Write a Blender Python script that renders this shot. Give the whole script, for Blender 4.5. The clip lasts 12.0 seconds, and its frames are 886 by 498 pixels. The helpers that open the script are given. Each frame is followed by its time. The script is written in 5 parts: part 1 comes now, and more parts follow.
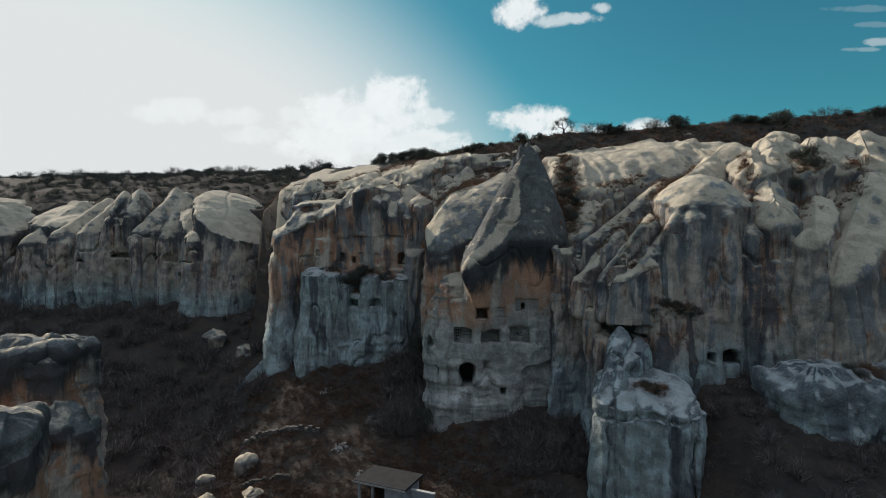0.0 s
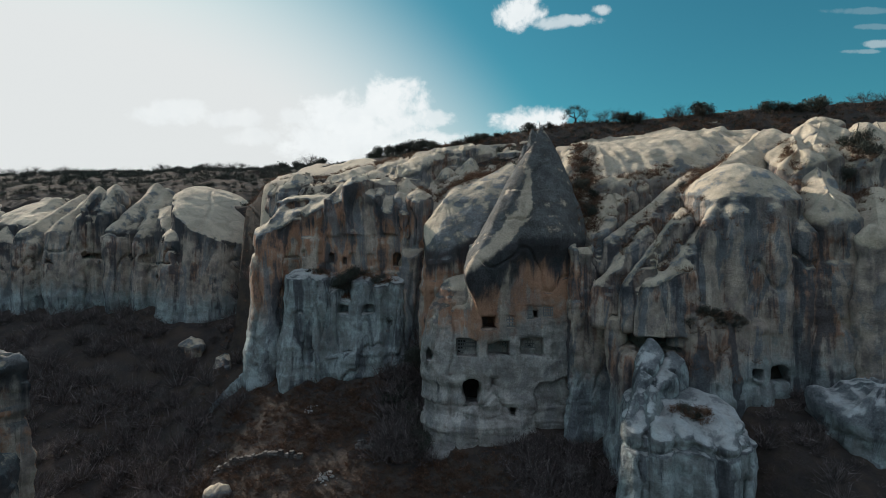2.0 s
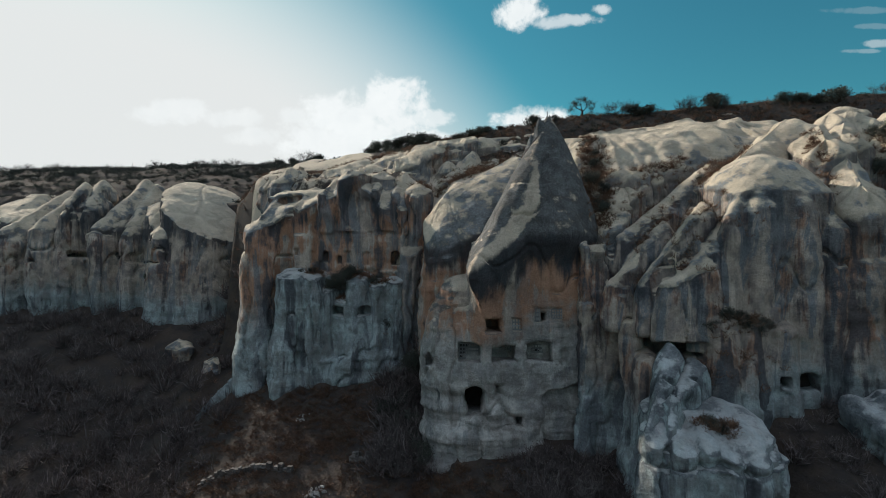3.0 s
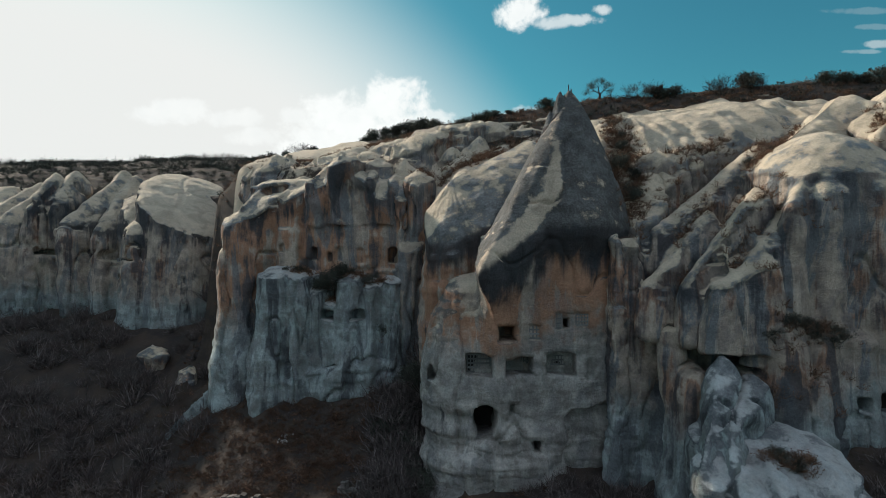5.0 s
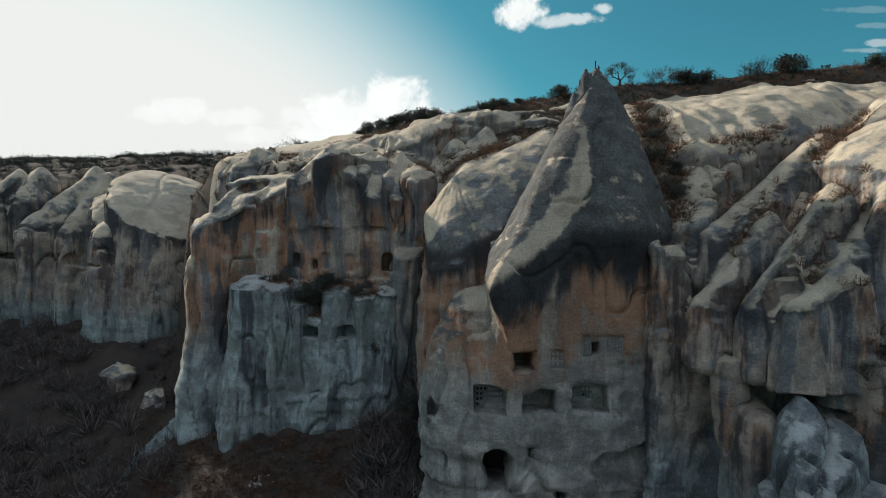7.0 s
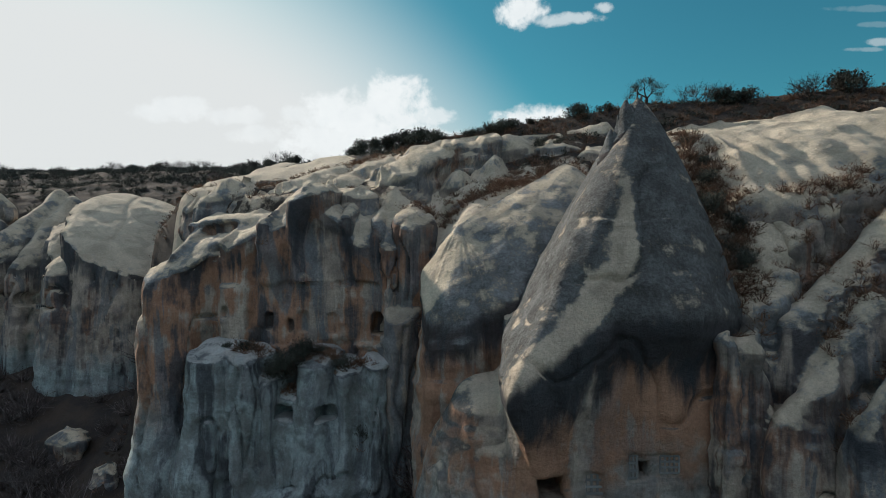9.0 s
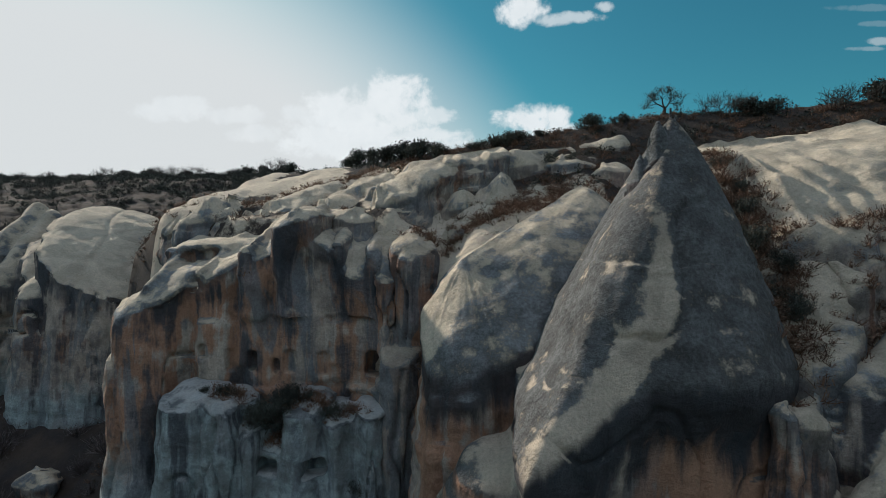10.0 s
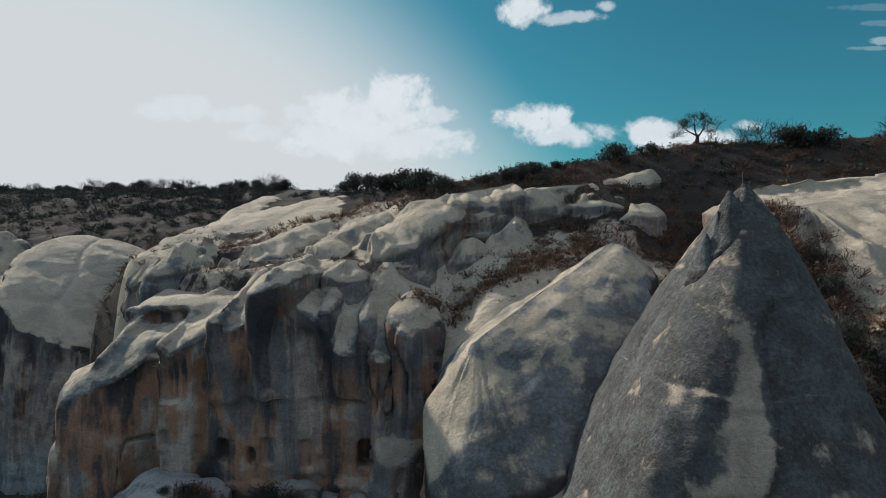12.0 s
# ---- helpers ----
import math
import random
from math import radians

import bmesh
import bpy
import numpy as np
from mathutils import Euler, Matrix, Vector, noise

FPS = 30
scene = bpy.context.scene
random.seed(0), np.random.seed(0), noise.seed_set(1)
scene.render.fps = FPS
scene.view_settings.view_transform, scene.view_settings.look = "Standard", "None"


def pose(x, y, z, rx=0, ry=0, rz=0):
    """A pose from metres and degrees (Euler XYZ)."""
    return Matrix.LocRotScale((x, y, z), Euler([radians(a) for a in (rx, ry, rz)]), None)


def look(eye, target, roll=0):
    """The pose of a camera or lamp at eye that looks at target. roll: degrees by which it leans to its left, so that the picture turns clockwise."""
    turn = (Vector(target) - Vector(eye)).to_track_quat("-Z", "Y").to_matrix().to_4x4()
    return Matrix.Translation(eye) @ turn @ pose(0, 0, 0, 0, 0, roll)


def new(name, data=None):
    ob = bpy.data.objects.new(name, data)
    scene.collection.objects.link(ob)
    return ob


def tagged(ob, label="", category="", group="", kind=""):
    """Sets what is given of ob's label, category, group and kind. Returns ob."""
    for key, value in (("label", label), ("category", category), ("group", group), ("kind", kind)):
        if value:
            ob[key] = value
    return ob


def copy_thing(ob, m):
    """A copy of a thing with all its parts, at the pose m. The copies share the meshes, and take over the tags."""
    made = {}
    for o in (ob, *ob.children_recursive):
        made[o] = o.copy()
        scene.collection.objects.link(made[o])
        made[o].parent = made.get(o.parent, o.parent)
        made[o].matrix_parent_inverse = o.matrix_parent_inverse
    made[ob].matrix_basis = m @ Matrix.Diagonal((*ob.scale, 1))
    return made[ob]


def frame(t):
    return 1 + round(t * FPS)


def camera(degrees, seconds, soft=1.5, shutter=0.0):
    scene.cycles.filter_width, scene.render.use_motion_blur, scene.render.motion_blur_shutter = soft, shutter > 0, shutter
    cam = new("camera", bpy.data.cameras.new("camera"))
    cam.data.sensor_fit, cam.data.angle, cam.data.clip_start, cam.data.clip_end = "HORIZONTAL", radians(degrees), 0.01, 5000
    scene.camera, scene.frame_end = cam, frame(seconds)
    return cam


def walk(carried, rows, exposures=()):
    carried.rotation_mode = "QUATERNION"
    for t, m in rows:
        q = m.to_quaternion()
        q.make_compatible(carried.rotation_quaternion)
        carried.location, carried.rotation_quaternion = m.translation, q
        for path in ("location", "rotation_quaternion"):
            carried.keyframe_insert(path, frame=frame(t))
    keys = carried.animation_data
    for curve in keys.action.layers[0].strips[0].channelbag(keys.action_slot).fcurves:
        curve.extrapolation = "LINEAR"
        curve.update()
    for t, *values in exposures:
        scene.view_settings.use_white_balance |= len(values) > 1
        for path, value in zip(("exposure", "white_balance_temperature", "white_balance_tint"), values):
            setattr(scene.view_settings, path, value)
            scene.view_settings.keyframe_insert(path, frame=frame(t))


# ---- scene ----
cam = camera(80.0, 12.0, soft=0.9)
METRES, EYE, TILT, LEAN, TURN = 45.0, 22.0, 0.0, 0.0, 0.0
DEEP = 1.371
ROWS = [
    (0.0, 0.0, 0.0, 0.0, -0.0, 0.0, -0.0),
    (0.5, -0.0004, 0.036, -0.0015, 0.0, 0.04, 0.01),
    (1.0, -0.0006, 0.0754, -0.0036, 0.01, 0.13, 0.02),
    (1.5, -0.0012, 0.1158, -0.0047, 0.03, 0.2, 0.0),
    (2.0, -0.0016, 0.1546, -0.0065, 0.04, 0.26, -0.02),
    (2.5, -0.0023, 0.1923, -0.009, 0.04, 0.21, -0.03),
    (3.0, -0.0036, 0.2286, -0.0114, 0.05, 0.2, -0.03),
    (5.0, -0.0142, 0.3764, -0.0234, 0.08, 0.22, -0.09),
    (5.5, -0.0167, 0.4131, -0.0259, 0.08, 0.17, -0.08),
    (6.0, -0.0184, 0.4504, -0.0284, 0.1, 0.15, -0.08),
    (6.5, -0.019, 0.4876, -0.0233, 0.12, 0.13, -0.11),
    (7.0, -0.0191, 0.5255, -0.0047, 0.14, 0.07, -0.1),
    (9.0, -0.0211, 0.687, 0.1206, 0.23, -0.07, -0.14),
    (9.5, -0.0229, 0.7269, 0.1497, 0.26, -0.09, -0.15),
    (10.0, -0.0254, 0.7689, 0.1817, 0.29, -0.16, -0.15),
    (10.5, -0.0276, 0.8099, 0.2153, 0.34, -0.22, -0.17),
    (11.0, -0.0299, 0.8404, 0.247, 0.37, -0.24, -0.17),
    (11.5, -0.0325, 0.8654, 0.2765, 0.41, -0.28, -0.2),
    (12.0, -0.0351, 0.8849, 0.2931, 0.45, -0.25, -0.23),
]
walk(cam, [(t, pose(0, 0, EYE, TILT, LEAN, TURN) @ pose(METRES * x, METRES * DEEP * y, METRES * z, 90 + pitch / DEEP, roll, yaw / DEEP)) for t, x, y, z, yaw, pitch, roll in ROWS], exposures=[(0.0, 0.0, 5900.0, 10.0), (3.0, 0.07, 5930.0, 10.0), (6.5, 0.2, 6080.0, 10.0), (9.0, 0.02, 5900.0, 10.0), (12.0, -0.2, 5700.0, 10.0)])

# ---------------------------------------------------------------- light
SUN_EL, SUN_AZ = 31.0, -48.0     # degrees; azimuth from ahead (+y), minus is to the left
world = bpy.data.worlds.new("sky")
scene.world = world
world.use_nodes = True


class Nodes:
    """A small helper to write node trees."""

    def __init__(self, tree):
        self.t = tree
        tree.nodes.clear()

    def add(self, kind, **kw):
        n = self.t.nodes.new(kind)
        for k, v in kw.items():
            setattr(n, k, v)
        return n

    def put(self, socket, v):
        if isinstance(v, bpy.types.NodeSocket):
            self.t.links.new(v, socket)
        elif isinstance(v, tuple) and len(v) == 3 and socket.type == "RGBA":
            socket.default_value = (*v, 1)
        else:
            socket.default_value = v

    def math(self, op, a, b=0.0, c=0.0):
        n = self.add("ShaderNodeMath", operation=op)
        for s, v in zip(n.inputs, (a, b, c)):
            self.put(s, v)
        return n.outputs[0]

    def vmath(self, op, a, b=(0, 0, 0)):
        n = self.add("ShaderNodeVectorMath", operation=op)
        self.put(n.inputs[0], a)
        if op == "SCALE":
            self.put(n.inputs["Scale"], b)
        else:
            self.put(n.inputs[1], b)
        return n.outputs["Value" if op in ("DOT_PRODUCT", "LENGTH", "DISTANCE") else "Vector"]

    def mix(self, f, a, b, blend="MIX"):
        n = self.add("ShaderNodeMix", data_type="RGBA", blend_type=blend)
        self.put(n.inputs[0], f)
        self.put(n.inputs[6], a)
        self.put(n.inputs[7], b)
        return n.outputs[2]

    def ramp(self, v, lo, hi, a=0.0, b=1.0):
        n = self.add("ShaderNodeMapRange", interpolation_type="SMOOTHSTEP")
        for s, x in zip(n.inputs, (v, lo, hi, a, b)):
            self.put(s, x)
        return n.outputs[0]

    def noise(self, vec, scale, detail=4.0, rough=0.55, dist=0.0):
        n = self.add("ShaderNodeTexNoise")
        self.put(n.inputs["Vector"], vec)
        for k, v in (("Scale", scale), ("Detail", detail), ("Roughness", rough), ("Distortion", dist)):
            n.inputs[k].default_value = v
        return n.outputs["Fac"]

    def stretch(self, vec, s):
        n = self.add("ShaderNodeMapping")
        self.put(n.inputs["Vector"], vec)
        n.inputs["Scale"].default_value = s
        return n.outputs[0]


def sun_way():
    e, a = radians(SUN_EL), radians(SUN_AZ)
    return Vector((math.sin(a) * math.cos(e), math.cos(a) * math.cos(e), math.sin(e)))


def build_sky():
    n = Nodes(world.node_tree)
    way = n.add("ShaderNodeTexCoord").outputs["Generated"]
    sky = n.add("ShaderNodeTexSky", sky_type="NISHITA", sun_disc=False)
    sky.sun_elevation, sky.sun_rotation = radians(SUN_EL), radians(SUN_AZ)
    sky.air_density, sky.dust_density, sky.ozone_density = 1.0, 1.0, 1.5
    base = n.mix(1.0, sky.outputs[0], (0.43, 1.18, 0.98), "MULTIPLY")
    base = n.vmath("SCALE", base, 0.07)
    # bright haze round the sun
    glow_way = Vector((-0.75, 1.0, -0.5)).normalized()
    d = n.vmath("DOT_PRODUCT", way, tuple(glow_way))
    g = n.ramp(d, 0.50, 0.76)
    base = n.mix(g, base, (0.785, 0.765, 0.695))
    # thin bright cloud added over the unseen sky behind and above, filling the walls
    sep = n.add("ShaderNodeSeparateXYZ")
    n.put(sep.inputs[0], way)
    veil = n.math("MULTIPLY", n.ramp(sep.outputs[1], 0.62, -0.10), n.math("MULTIPLY", n.ramp(sep.outputs[2], 0.0, 0.55, 0.25, 1.0), n.ramp(n.noise(way, 2.2, 4.0), 0.2, 0.6, 0.7, 1.0)))
    base = n.mix(veil, base, (0.43, 0.468, 0.525))
    # clouds: heaps at fixed bearings, broken up by noise
    yy = n.math("MAXIMUM", sep.outputs[1], 0.05)
    u = n.math("DIVIDE", sep.outputs[0], yy)
    v = n.math("DIVIDE", sep.outputs[2], yy)
    flat = n.add("ShaderNodeCombineXYZ")
    n.put(flat.inputs[0], u)
    n.put(flat.inputs[1], v)
    puff = n.math("ADD", n.math("MULTIPLY", n.noise(flat.outputs[0], 11.0, 8.0, 0.62, 0.6), 0.65), n.math("MULTIPLY", n.noise(flat.outputs[0], 34.0, 5.0, 0.6), 0.35))
    ahead = n.math("GREATER_THAN", sep.outputs[1], 0.05)
    total = None
    for cu, cv, ru, rv, amount in CLOUDS:
        a = n.math("DIVIDE", n.math("SUBTRACT", u, cu), ru)
        b = n.math("DIVIDE", n.math("SUBTRACT", v, cv), rv)
        q = n.math("ADD", n.math("MULTIPLY", a, a), n.math("MULTIPLY", b, b))
        q = n.math("ADD", q, n.math("MULTIPLY", n.math("SUBTRACT", puff, 0.5), 5.0))
        m = n.math("MULTIPLY", n.ramp(q, 1.2, 0.2), amount)
        total = m if total is None else n.math("MAXIMUM", total, m)
    total = n.math("MULTIPLY", total, ahead)
    shade = n.mix(n.noise(flat.outputs[0], 22.0, 3.0), (0.82, 0.82, 0.76), (1.0, 0.97, 0.88))
    base = n.mix(total, base, shade)
    out = n.add("ShaderNodeOutputWorld")
    bg = n.add("ShaderNodeBackground")
    n.put(bg.inputs[0], base)
    bg.inputs[1].default_value = 1.0
    n.t.links.new(bg.outputs[0], out.inputs[0])


# bearing (across, up), half width, half height, strength
CLOUDS = [
    (-0.15, 0.245, 0.14, 0.06, 0.95), (-0.105, 0.285, 0.085, 0.05, 0.95), (-0.21, 0.205, 0.11, 0.045, 0.85), (-0.06, 0.20, 0.11, 0.035, 0.8), (-0.03, 0.25, 0.06, 0.02, 0.7),
    (-0.52, 0.263, 0.085, 0.026, 0.6), (-0.40, 0.25, 0.06, 0.02, 0.5), (-0.28, 0.256, 0.03, 0.018, 0.6), (-0.36, 0.215, 0.06, 0.02, 0.5),
    (0.17, 0.245, 0.075, 0.036, 0.95), (0.23, 0.215, 0.11, 0.026, 0.85), (0.47, 0.20, 0.12, 0.03, 0.95), (0.40, 0.215, 0.07, 0.03, 0.9), (0.57, 0.232, 0.03, 0.012, 0.6),
    (0.15, 0.450, 0.050, 0.034, 0.95), (0.25, 0.437, 0.060, 0.013, 0.6), (0.20, 0.432, 0.05, 0.014, 0.6), (0.30, 0.456, 0.02, 0.012, 0.6), (0.80, 0.455, 0.09, 0.007, 0.10), (0.83, 0.425, 0.05, 0.006, 0.12), (0.83, 0.392, 0.04, 0.008, 0.35), (0.79, 0.378, 0.04, 0.005, 0.2),
]
build_sky()

lamp = bpy.data.lights.new("sun", "SUN")
lamp.energy, lamp.angle, lamp.color = 5.0, radians(1.5), (1.0, 0.86, 0.68)
sun = new("sun", lamp)
sun.matrix_world = look(sun_way() * 300, (0, 0, 0))


# ---------------------------------------------------------------- noise and mesh helpers
def _hash(ix, iy, iz, seed):
    h = (ix * 374761393 + iy * 668265263 + iz * 2147483647 + seed * 1274126177) & 0xFFFFFFFF
    h = ((h ^ (h >> 13)) * 1274126177) & 0xFFFFFFFF
    h = ((h ^ (h >> 16)) * 2246822519) & 0xFFFFFFFF
    return ((h ^ (h >> 15)) & 0xFFFFFF) / float(0xFFFFFF)


def vnoise(p, seed=0):
    """Smooth value noise of points (n, 3), from -1 to 1."""
    i = np.floor(p).astype(np.int64)
    f = p - i
    f = f * f * f * (f * (f * 6 - 15) + 10)
    out = 0.0
    for dx in (0, 1):
        wx = f[:, 0] if dx else 1 - f[:, 0]
        for dy in (0, 1):
            wy = f[:, 1] if dy else 1 - f[:, 1]
            for dz in (0, 1):
                wz = f[:, 2] if dz else 1 - f[:, 2]
                out = out + wx * wy * wz * _hash(i[:, 0] + dx, i[:, 1] + dy, i[:, 2] + dz, seed)
    return out * 2 - 1


def fbm(p, scale, octaves=4, seed=0, gain=0.5):
    p = p * np.asarray(scale, float)
    out, amp = 0.0, 1.0
    for o in range(octaves):
        out = out + amp * vnoise(p * 2.03 ** o + 17.3 * o, seed + o)
        amp *= gain
    return out


def ridged(p, scale, octaves=3, seed=0):
    p = p * np.asarray(scale, float)
    out, amp = 0.0, 1.0
    for o in range(octaves):
        out = out + amp * (1 - 2 * np.abs(vnoise(p * 2.1 ** o + 9.1 * o, seed + o)))
        amp *= 0.5
    return out


def smooth(a, lo, hi):
    t = np.clip((a - lo) / (hi - lo), 0, 1)
    return t * t * (3 - 2 * t)


def grid_mesh(name, pts, closed, attrs=None):
    """A mesh from a lattice of points (rows, columns, 3); closed joins the last column to the first."""
    r, c = pts.shape[:2]
    me = bpy.data.meshes.new(name)
    me.vertices.add(r * c)
    me.vertices.foreach_set("co", pts.reshape(-1).astype(np.float32))
    cols = np.arange(c if closed else c - 1)
    a = (np.arange(r - 1)[:, None] * c + cols[None, :]).ravel()
    b = (np.arange(r - 1)[:, None] * c + ((cols + 1) % c)[None, :]).ravel()
    quads = np.stack([a, b, b + c, a + c], 1)
    me.loops.add(quads.size)
    me.loops.foreach_set("vertex_index", quads.ravel().astype(np.int32))
    me.polygons.add(len(quads))
    me.polygons.foreach_set("loop_start", np.arange(0, quads.size, 4, dtype=np.int32))
    me.polygons.foreach_set("use_smooth", np.ones(len(quads), dtype=bool))
    me.update(calc_edges=True)
    for k, v in (attrs or {}).items():
        at = me.attributes.new(k, "FLOAT", "POINT")
        at.data.foreach_set("value", v.reshape(-1).astype(np.float32))
    return me


def lattice_normals(p, closed):
    if closed:
        du = np.roll(p, -1, 1) - np.roll(p, 1, 1)
    else:
        du = np.gradient(p, axis=1)
    dv = np.gradient(p, axis=0)
    n = np.cross(du, dv)
    return n / np.maximum(np.linalg.norm(n, axis=2, keepdims=True), 1e-9)


def closed_spline(pts, count, front=1.0):
    """Points on a smooth closed curve through pts; front: how much closer they lie on the side that faces the valley."""
    p = np.asarray(pts, float)
    k = len(p)
    out = []
    for i in range(k):
        a, b, c, d = p[i - 1], p[i], p[(i + 1) % k], p[(i + 2) % k]
        for t in np.linspace(0, 1, 24, endpoint=False):
            out.append(0.5 * (2 * b + (c - a) * t + (2 * a - 5 * b + 4 * c - d) * t ** 2 + (3 * b - a - 3 * c + d) * t ** 3))
    out = np.array(out)
    step = np.linalg.norm(np.roll(out, -1, 0)[:, :2] - out[:, :2], axis=1)
    if front > 1:
        back = smooth(out[:, 1], out[:, 1].min() + 2.5, out[:, 1].min() + 7)
        step = step * (front + (1 - front) * back)
    at = np.concatenate([[0], np.cumsum(step)])
    want = np.linspace(0, at[-1], count, endpoint=False)
    full = np.vstack([out, out[:1]])
    return np.stack([np.interp(want, at, full[:, j]) for j in range(3)], 1)


# ---------------------------------------------------------------- materials
def surface(name, rough=0.9):
    m = bpy.data.materials.new(name)
    m.use_nodes = True
    n = Nodes(m.node_tree)
    out = n.add("ShaderNodeOutputMaterial")
    b = n.add("ShaderNodeBsdfPrincipled")
    b.inputs["Roughness"].default_value = rough
    b.inputs["Specular IOR Level"].default_value = 0.2
    n.t.links.new(b.outputs[0], out.inputs[0])
    return m, n, b


def bump(n, b, height, strength, distance):
    k = n.add("ShaderNodeBump")
    n.put(k.inputs["Height"], height)
    k.inputs["Strength"].default_value, k.inputs["Distance"].default_value = strength, distance
    n.t.links.new(k.outputs[0], b.inputs["Normal"])


PALE, BUFF, RUST, GREY, VARNISH, CHALK = (0.60, 0.51, 0.385), (0.50, 0.41, 0.33), (0.42, 0.24, 0.155), (0.235, 0.255, 0.27), (0.047, 0.053, 0.061), (0.435, 0.515, 0.52)


def tuff(name, lichen=0.4, rust=0.5, chalk=0.45, band=0.5, streaky=0.5, moss=1.0, cap=PALE, slates=0.7, foot_tone=None):
    """Weathered volcanic tuff: cream tops with grey lichen, buff and rust walls with dark streaks, chalky foot.
    chalk: how far up the wall the chalky foot reaches; band: dark varnish under the eave."""
    m, n, b = surface(name, 0.93)
    geo = n.add("ShaderNodeNewGeometry")
    pos = geo.outputs["Position"]
    sep = n.add("ShaderNodeSeparateXYZ")
    n.put(sep.inputs[0], geo.outputs["Normal"])
    lvl = n.add("ShaderNodeAttribute", attribute_name="level").outputs["Fac"]
    strip = n.add("ShaderNodeAttribute", attribute_name="strip").outputs["Fac"]
    half = lambda v, k: n.math("MULTIPLY", n.math("SUBTRACT", v, 0.5), k)
    big = n.noise(pos, 0.14, 3.0)
    mid = n.noise(pos, 0.6, 6.0, 0.62)
    fine = n.noise(pos, 4.5, 6.0, 0.7)
    grit = n.noise(pos, 13.0, 3.0, 0.6)
    streak = n.noise(n.stretch(pos, (0.42, 0.42, 0.035)), 1.0, 5.0, 0.6, 0.5)
    streak2 = n.noise(n.stretch(pos, (0.85, 0.85, 0.07)), 1.0, 4.0, 0.6, 0.6)
    beds = n.noise(n.stretch(pos, (0.12, 0.12, 1.3)), 1.0, 5.0, 0.65, 0.8)
    # walls
    wall = n.mix(n.ramp(n.math("ADD", half(streak2, 0.5), mid), 0.32, 0.68), BUFF, (0.25, 0.215, 0.195))
    wall = n.mix(n.ramp(n.noise(n.stretch(pos, (0.8, 0.8, 0.06)), 1.0, 4.0, 0.6, 0.6), 0.57, 0.63, 0.0, 0.75), wall, (0.55, 0.47, 0.385))
    rusty = n.math("ADD", streak, n.math("ADD", half(big, 0.9), half(mid, 0.3)))
    wall = n.mix(n.math("MULTIPLY", n.ramp(rusty, 0.69 - 0.3 * rust, 0.78 - 0.3 * rust), n.ramp(n.math("ADD", lvl, half(mid, 0.3)), chalk * 0.9, chalk * 0.9 + 0.22)), wall, RUST)
    low = n.math("ADD", lvl, n.math("ADD", half(mid, 0.55), half(streak2, 0.35)))
    foot = n.mix(n.ramp(n.math("ADD", half(beds, 0.2), n.math("ADD", half(streak2, 0.45), mid)), 0.38, 0.62), tuple(0.5 * c for c in foot_tone or CHALK), foot_tone or CHALK)
    foot = n.mix(n.ramp(n.noise(pos, 0.3, 4.0, 0.6, 0.8), 0.48, 0.62, 0.0, 0.5), foot, (0.20, 0.205, 0.21))
    wall = n.mix(n.math("MULTIPLY", n.ramp(low, chalk + 0.12, chalk - 0.08), 0.88), wall, foot)
    slate = n.noise(n.stretch(pos, (0.30, 0.30, 0.07)), 1.0, 6.0, 0.65, 1.0)
    wall = n.mix(n.ramp(slate, 0.52, 0.585, 0.0, slates), wall, n.mix(fine, (0.12, 0.135, 0.15), (0.23, 0.25, 0.265)))
    dark = n.math("ADD", n.math("ADD", half(streak2, 0.30), streak), n.math("ADD", half(mid, 0.30), half(big, 0.5)))
    wall = n.mix(n.math("MULTIPLY", n.ramp(dark, 0.77 - 0.36 * streaky, 0.90 - 0.36 * streaky), 0.88), wall, n.mix(fine, VARNISH, (0.11, 0.115, 0.125)))
    under = n.math("ADD", lvl, n.math("ADD", half(streak2, 0.22), half(streak, 0.30)))
    wall = n.mix(n.math("MULTIPLY", n.ramp(under, 0.90 - 0.07 * band, 0.98 - 0.05 * band), band), wall, VARNISH)
    # tops
    top = n.mix(n.ramp(n.math("ADD", mid, half(fine, 0.5)), 0.3, 0.8), cap, n.mix(0.45, cap, BUFF))
    li = n.math("ADD", n.math("ADD", n.math("MULTIPLY", mid, 0.7), n.math("MULTIPLY", fine, 0.3)), n.ramp(sep.outputs[2], 0.85, 0.35, 0.0, 0.16))
    li = n.math("ADD", li, half(n.noise(pos, 0.28, 4.0, 0.6, 0.4), 0.45))
    li = n.math("SUBTRACT", li, n.math("MULTIPLY", strip, 0.42))
    top = n.mix(n.math("MULTIPLY", n.ramp(li, 0.70 - 0.3 * lichen, 0.84 - 0.3 * lichen), 0.9), top, n.mix(n.ramp(n.math("ADD", half(fine, 0.6), mid), 0.3, 0.75), tuple(moss * c for c in (0.064, 0.077, 0.090)), tuple(moss * c for c in GREY)))
    up = n.math("ADD", sep.outputs[2], half(mid, 0.4))
    k = n.math("MULTIPLY", n.ramp(up, 0.30, 0.5), n.ramp(lvl, 0.45, 0.9))
    k = n.math("MAXIMUM", k, n.ramp(n.math("ADD", lvl, half(streak2, 0.12)), 1.0, 1.06))
    col = n.mix(k, wall, top)
    col = n.mix(n.ramp(grit, 0.45, 0.7, 0.0, 0.25), col, n.mix(0.6, col, VARNISH))
    speck = n.math("MULTIPLY", n.ramp(fine, 0.3, 0.7, 0.86, 1.12), n.ramp(n.noise(pos, 0.33, 4.0, 0.6, 0.8), 0.35, 0.65, 0.82, 1.16))
    col = n.vmath("SCALE", col, speck)
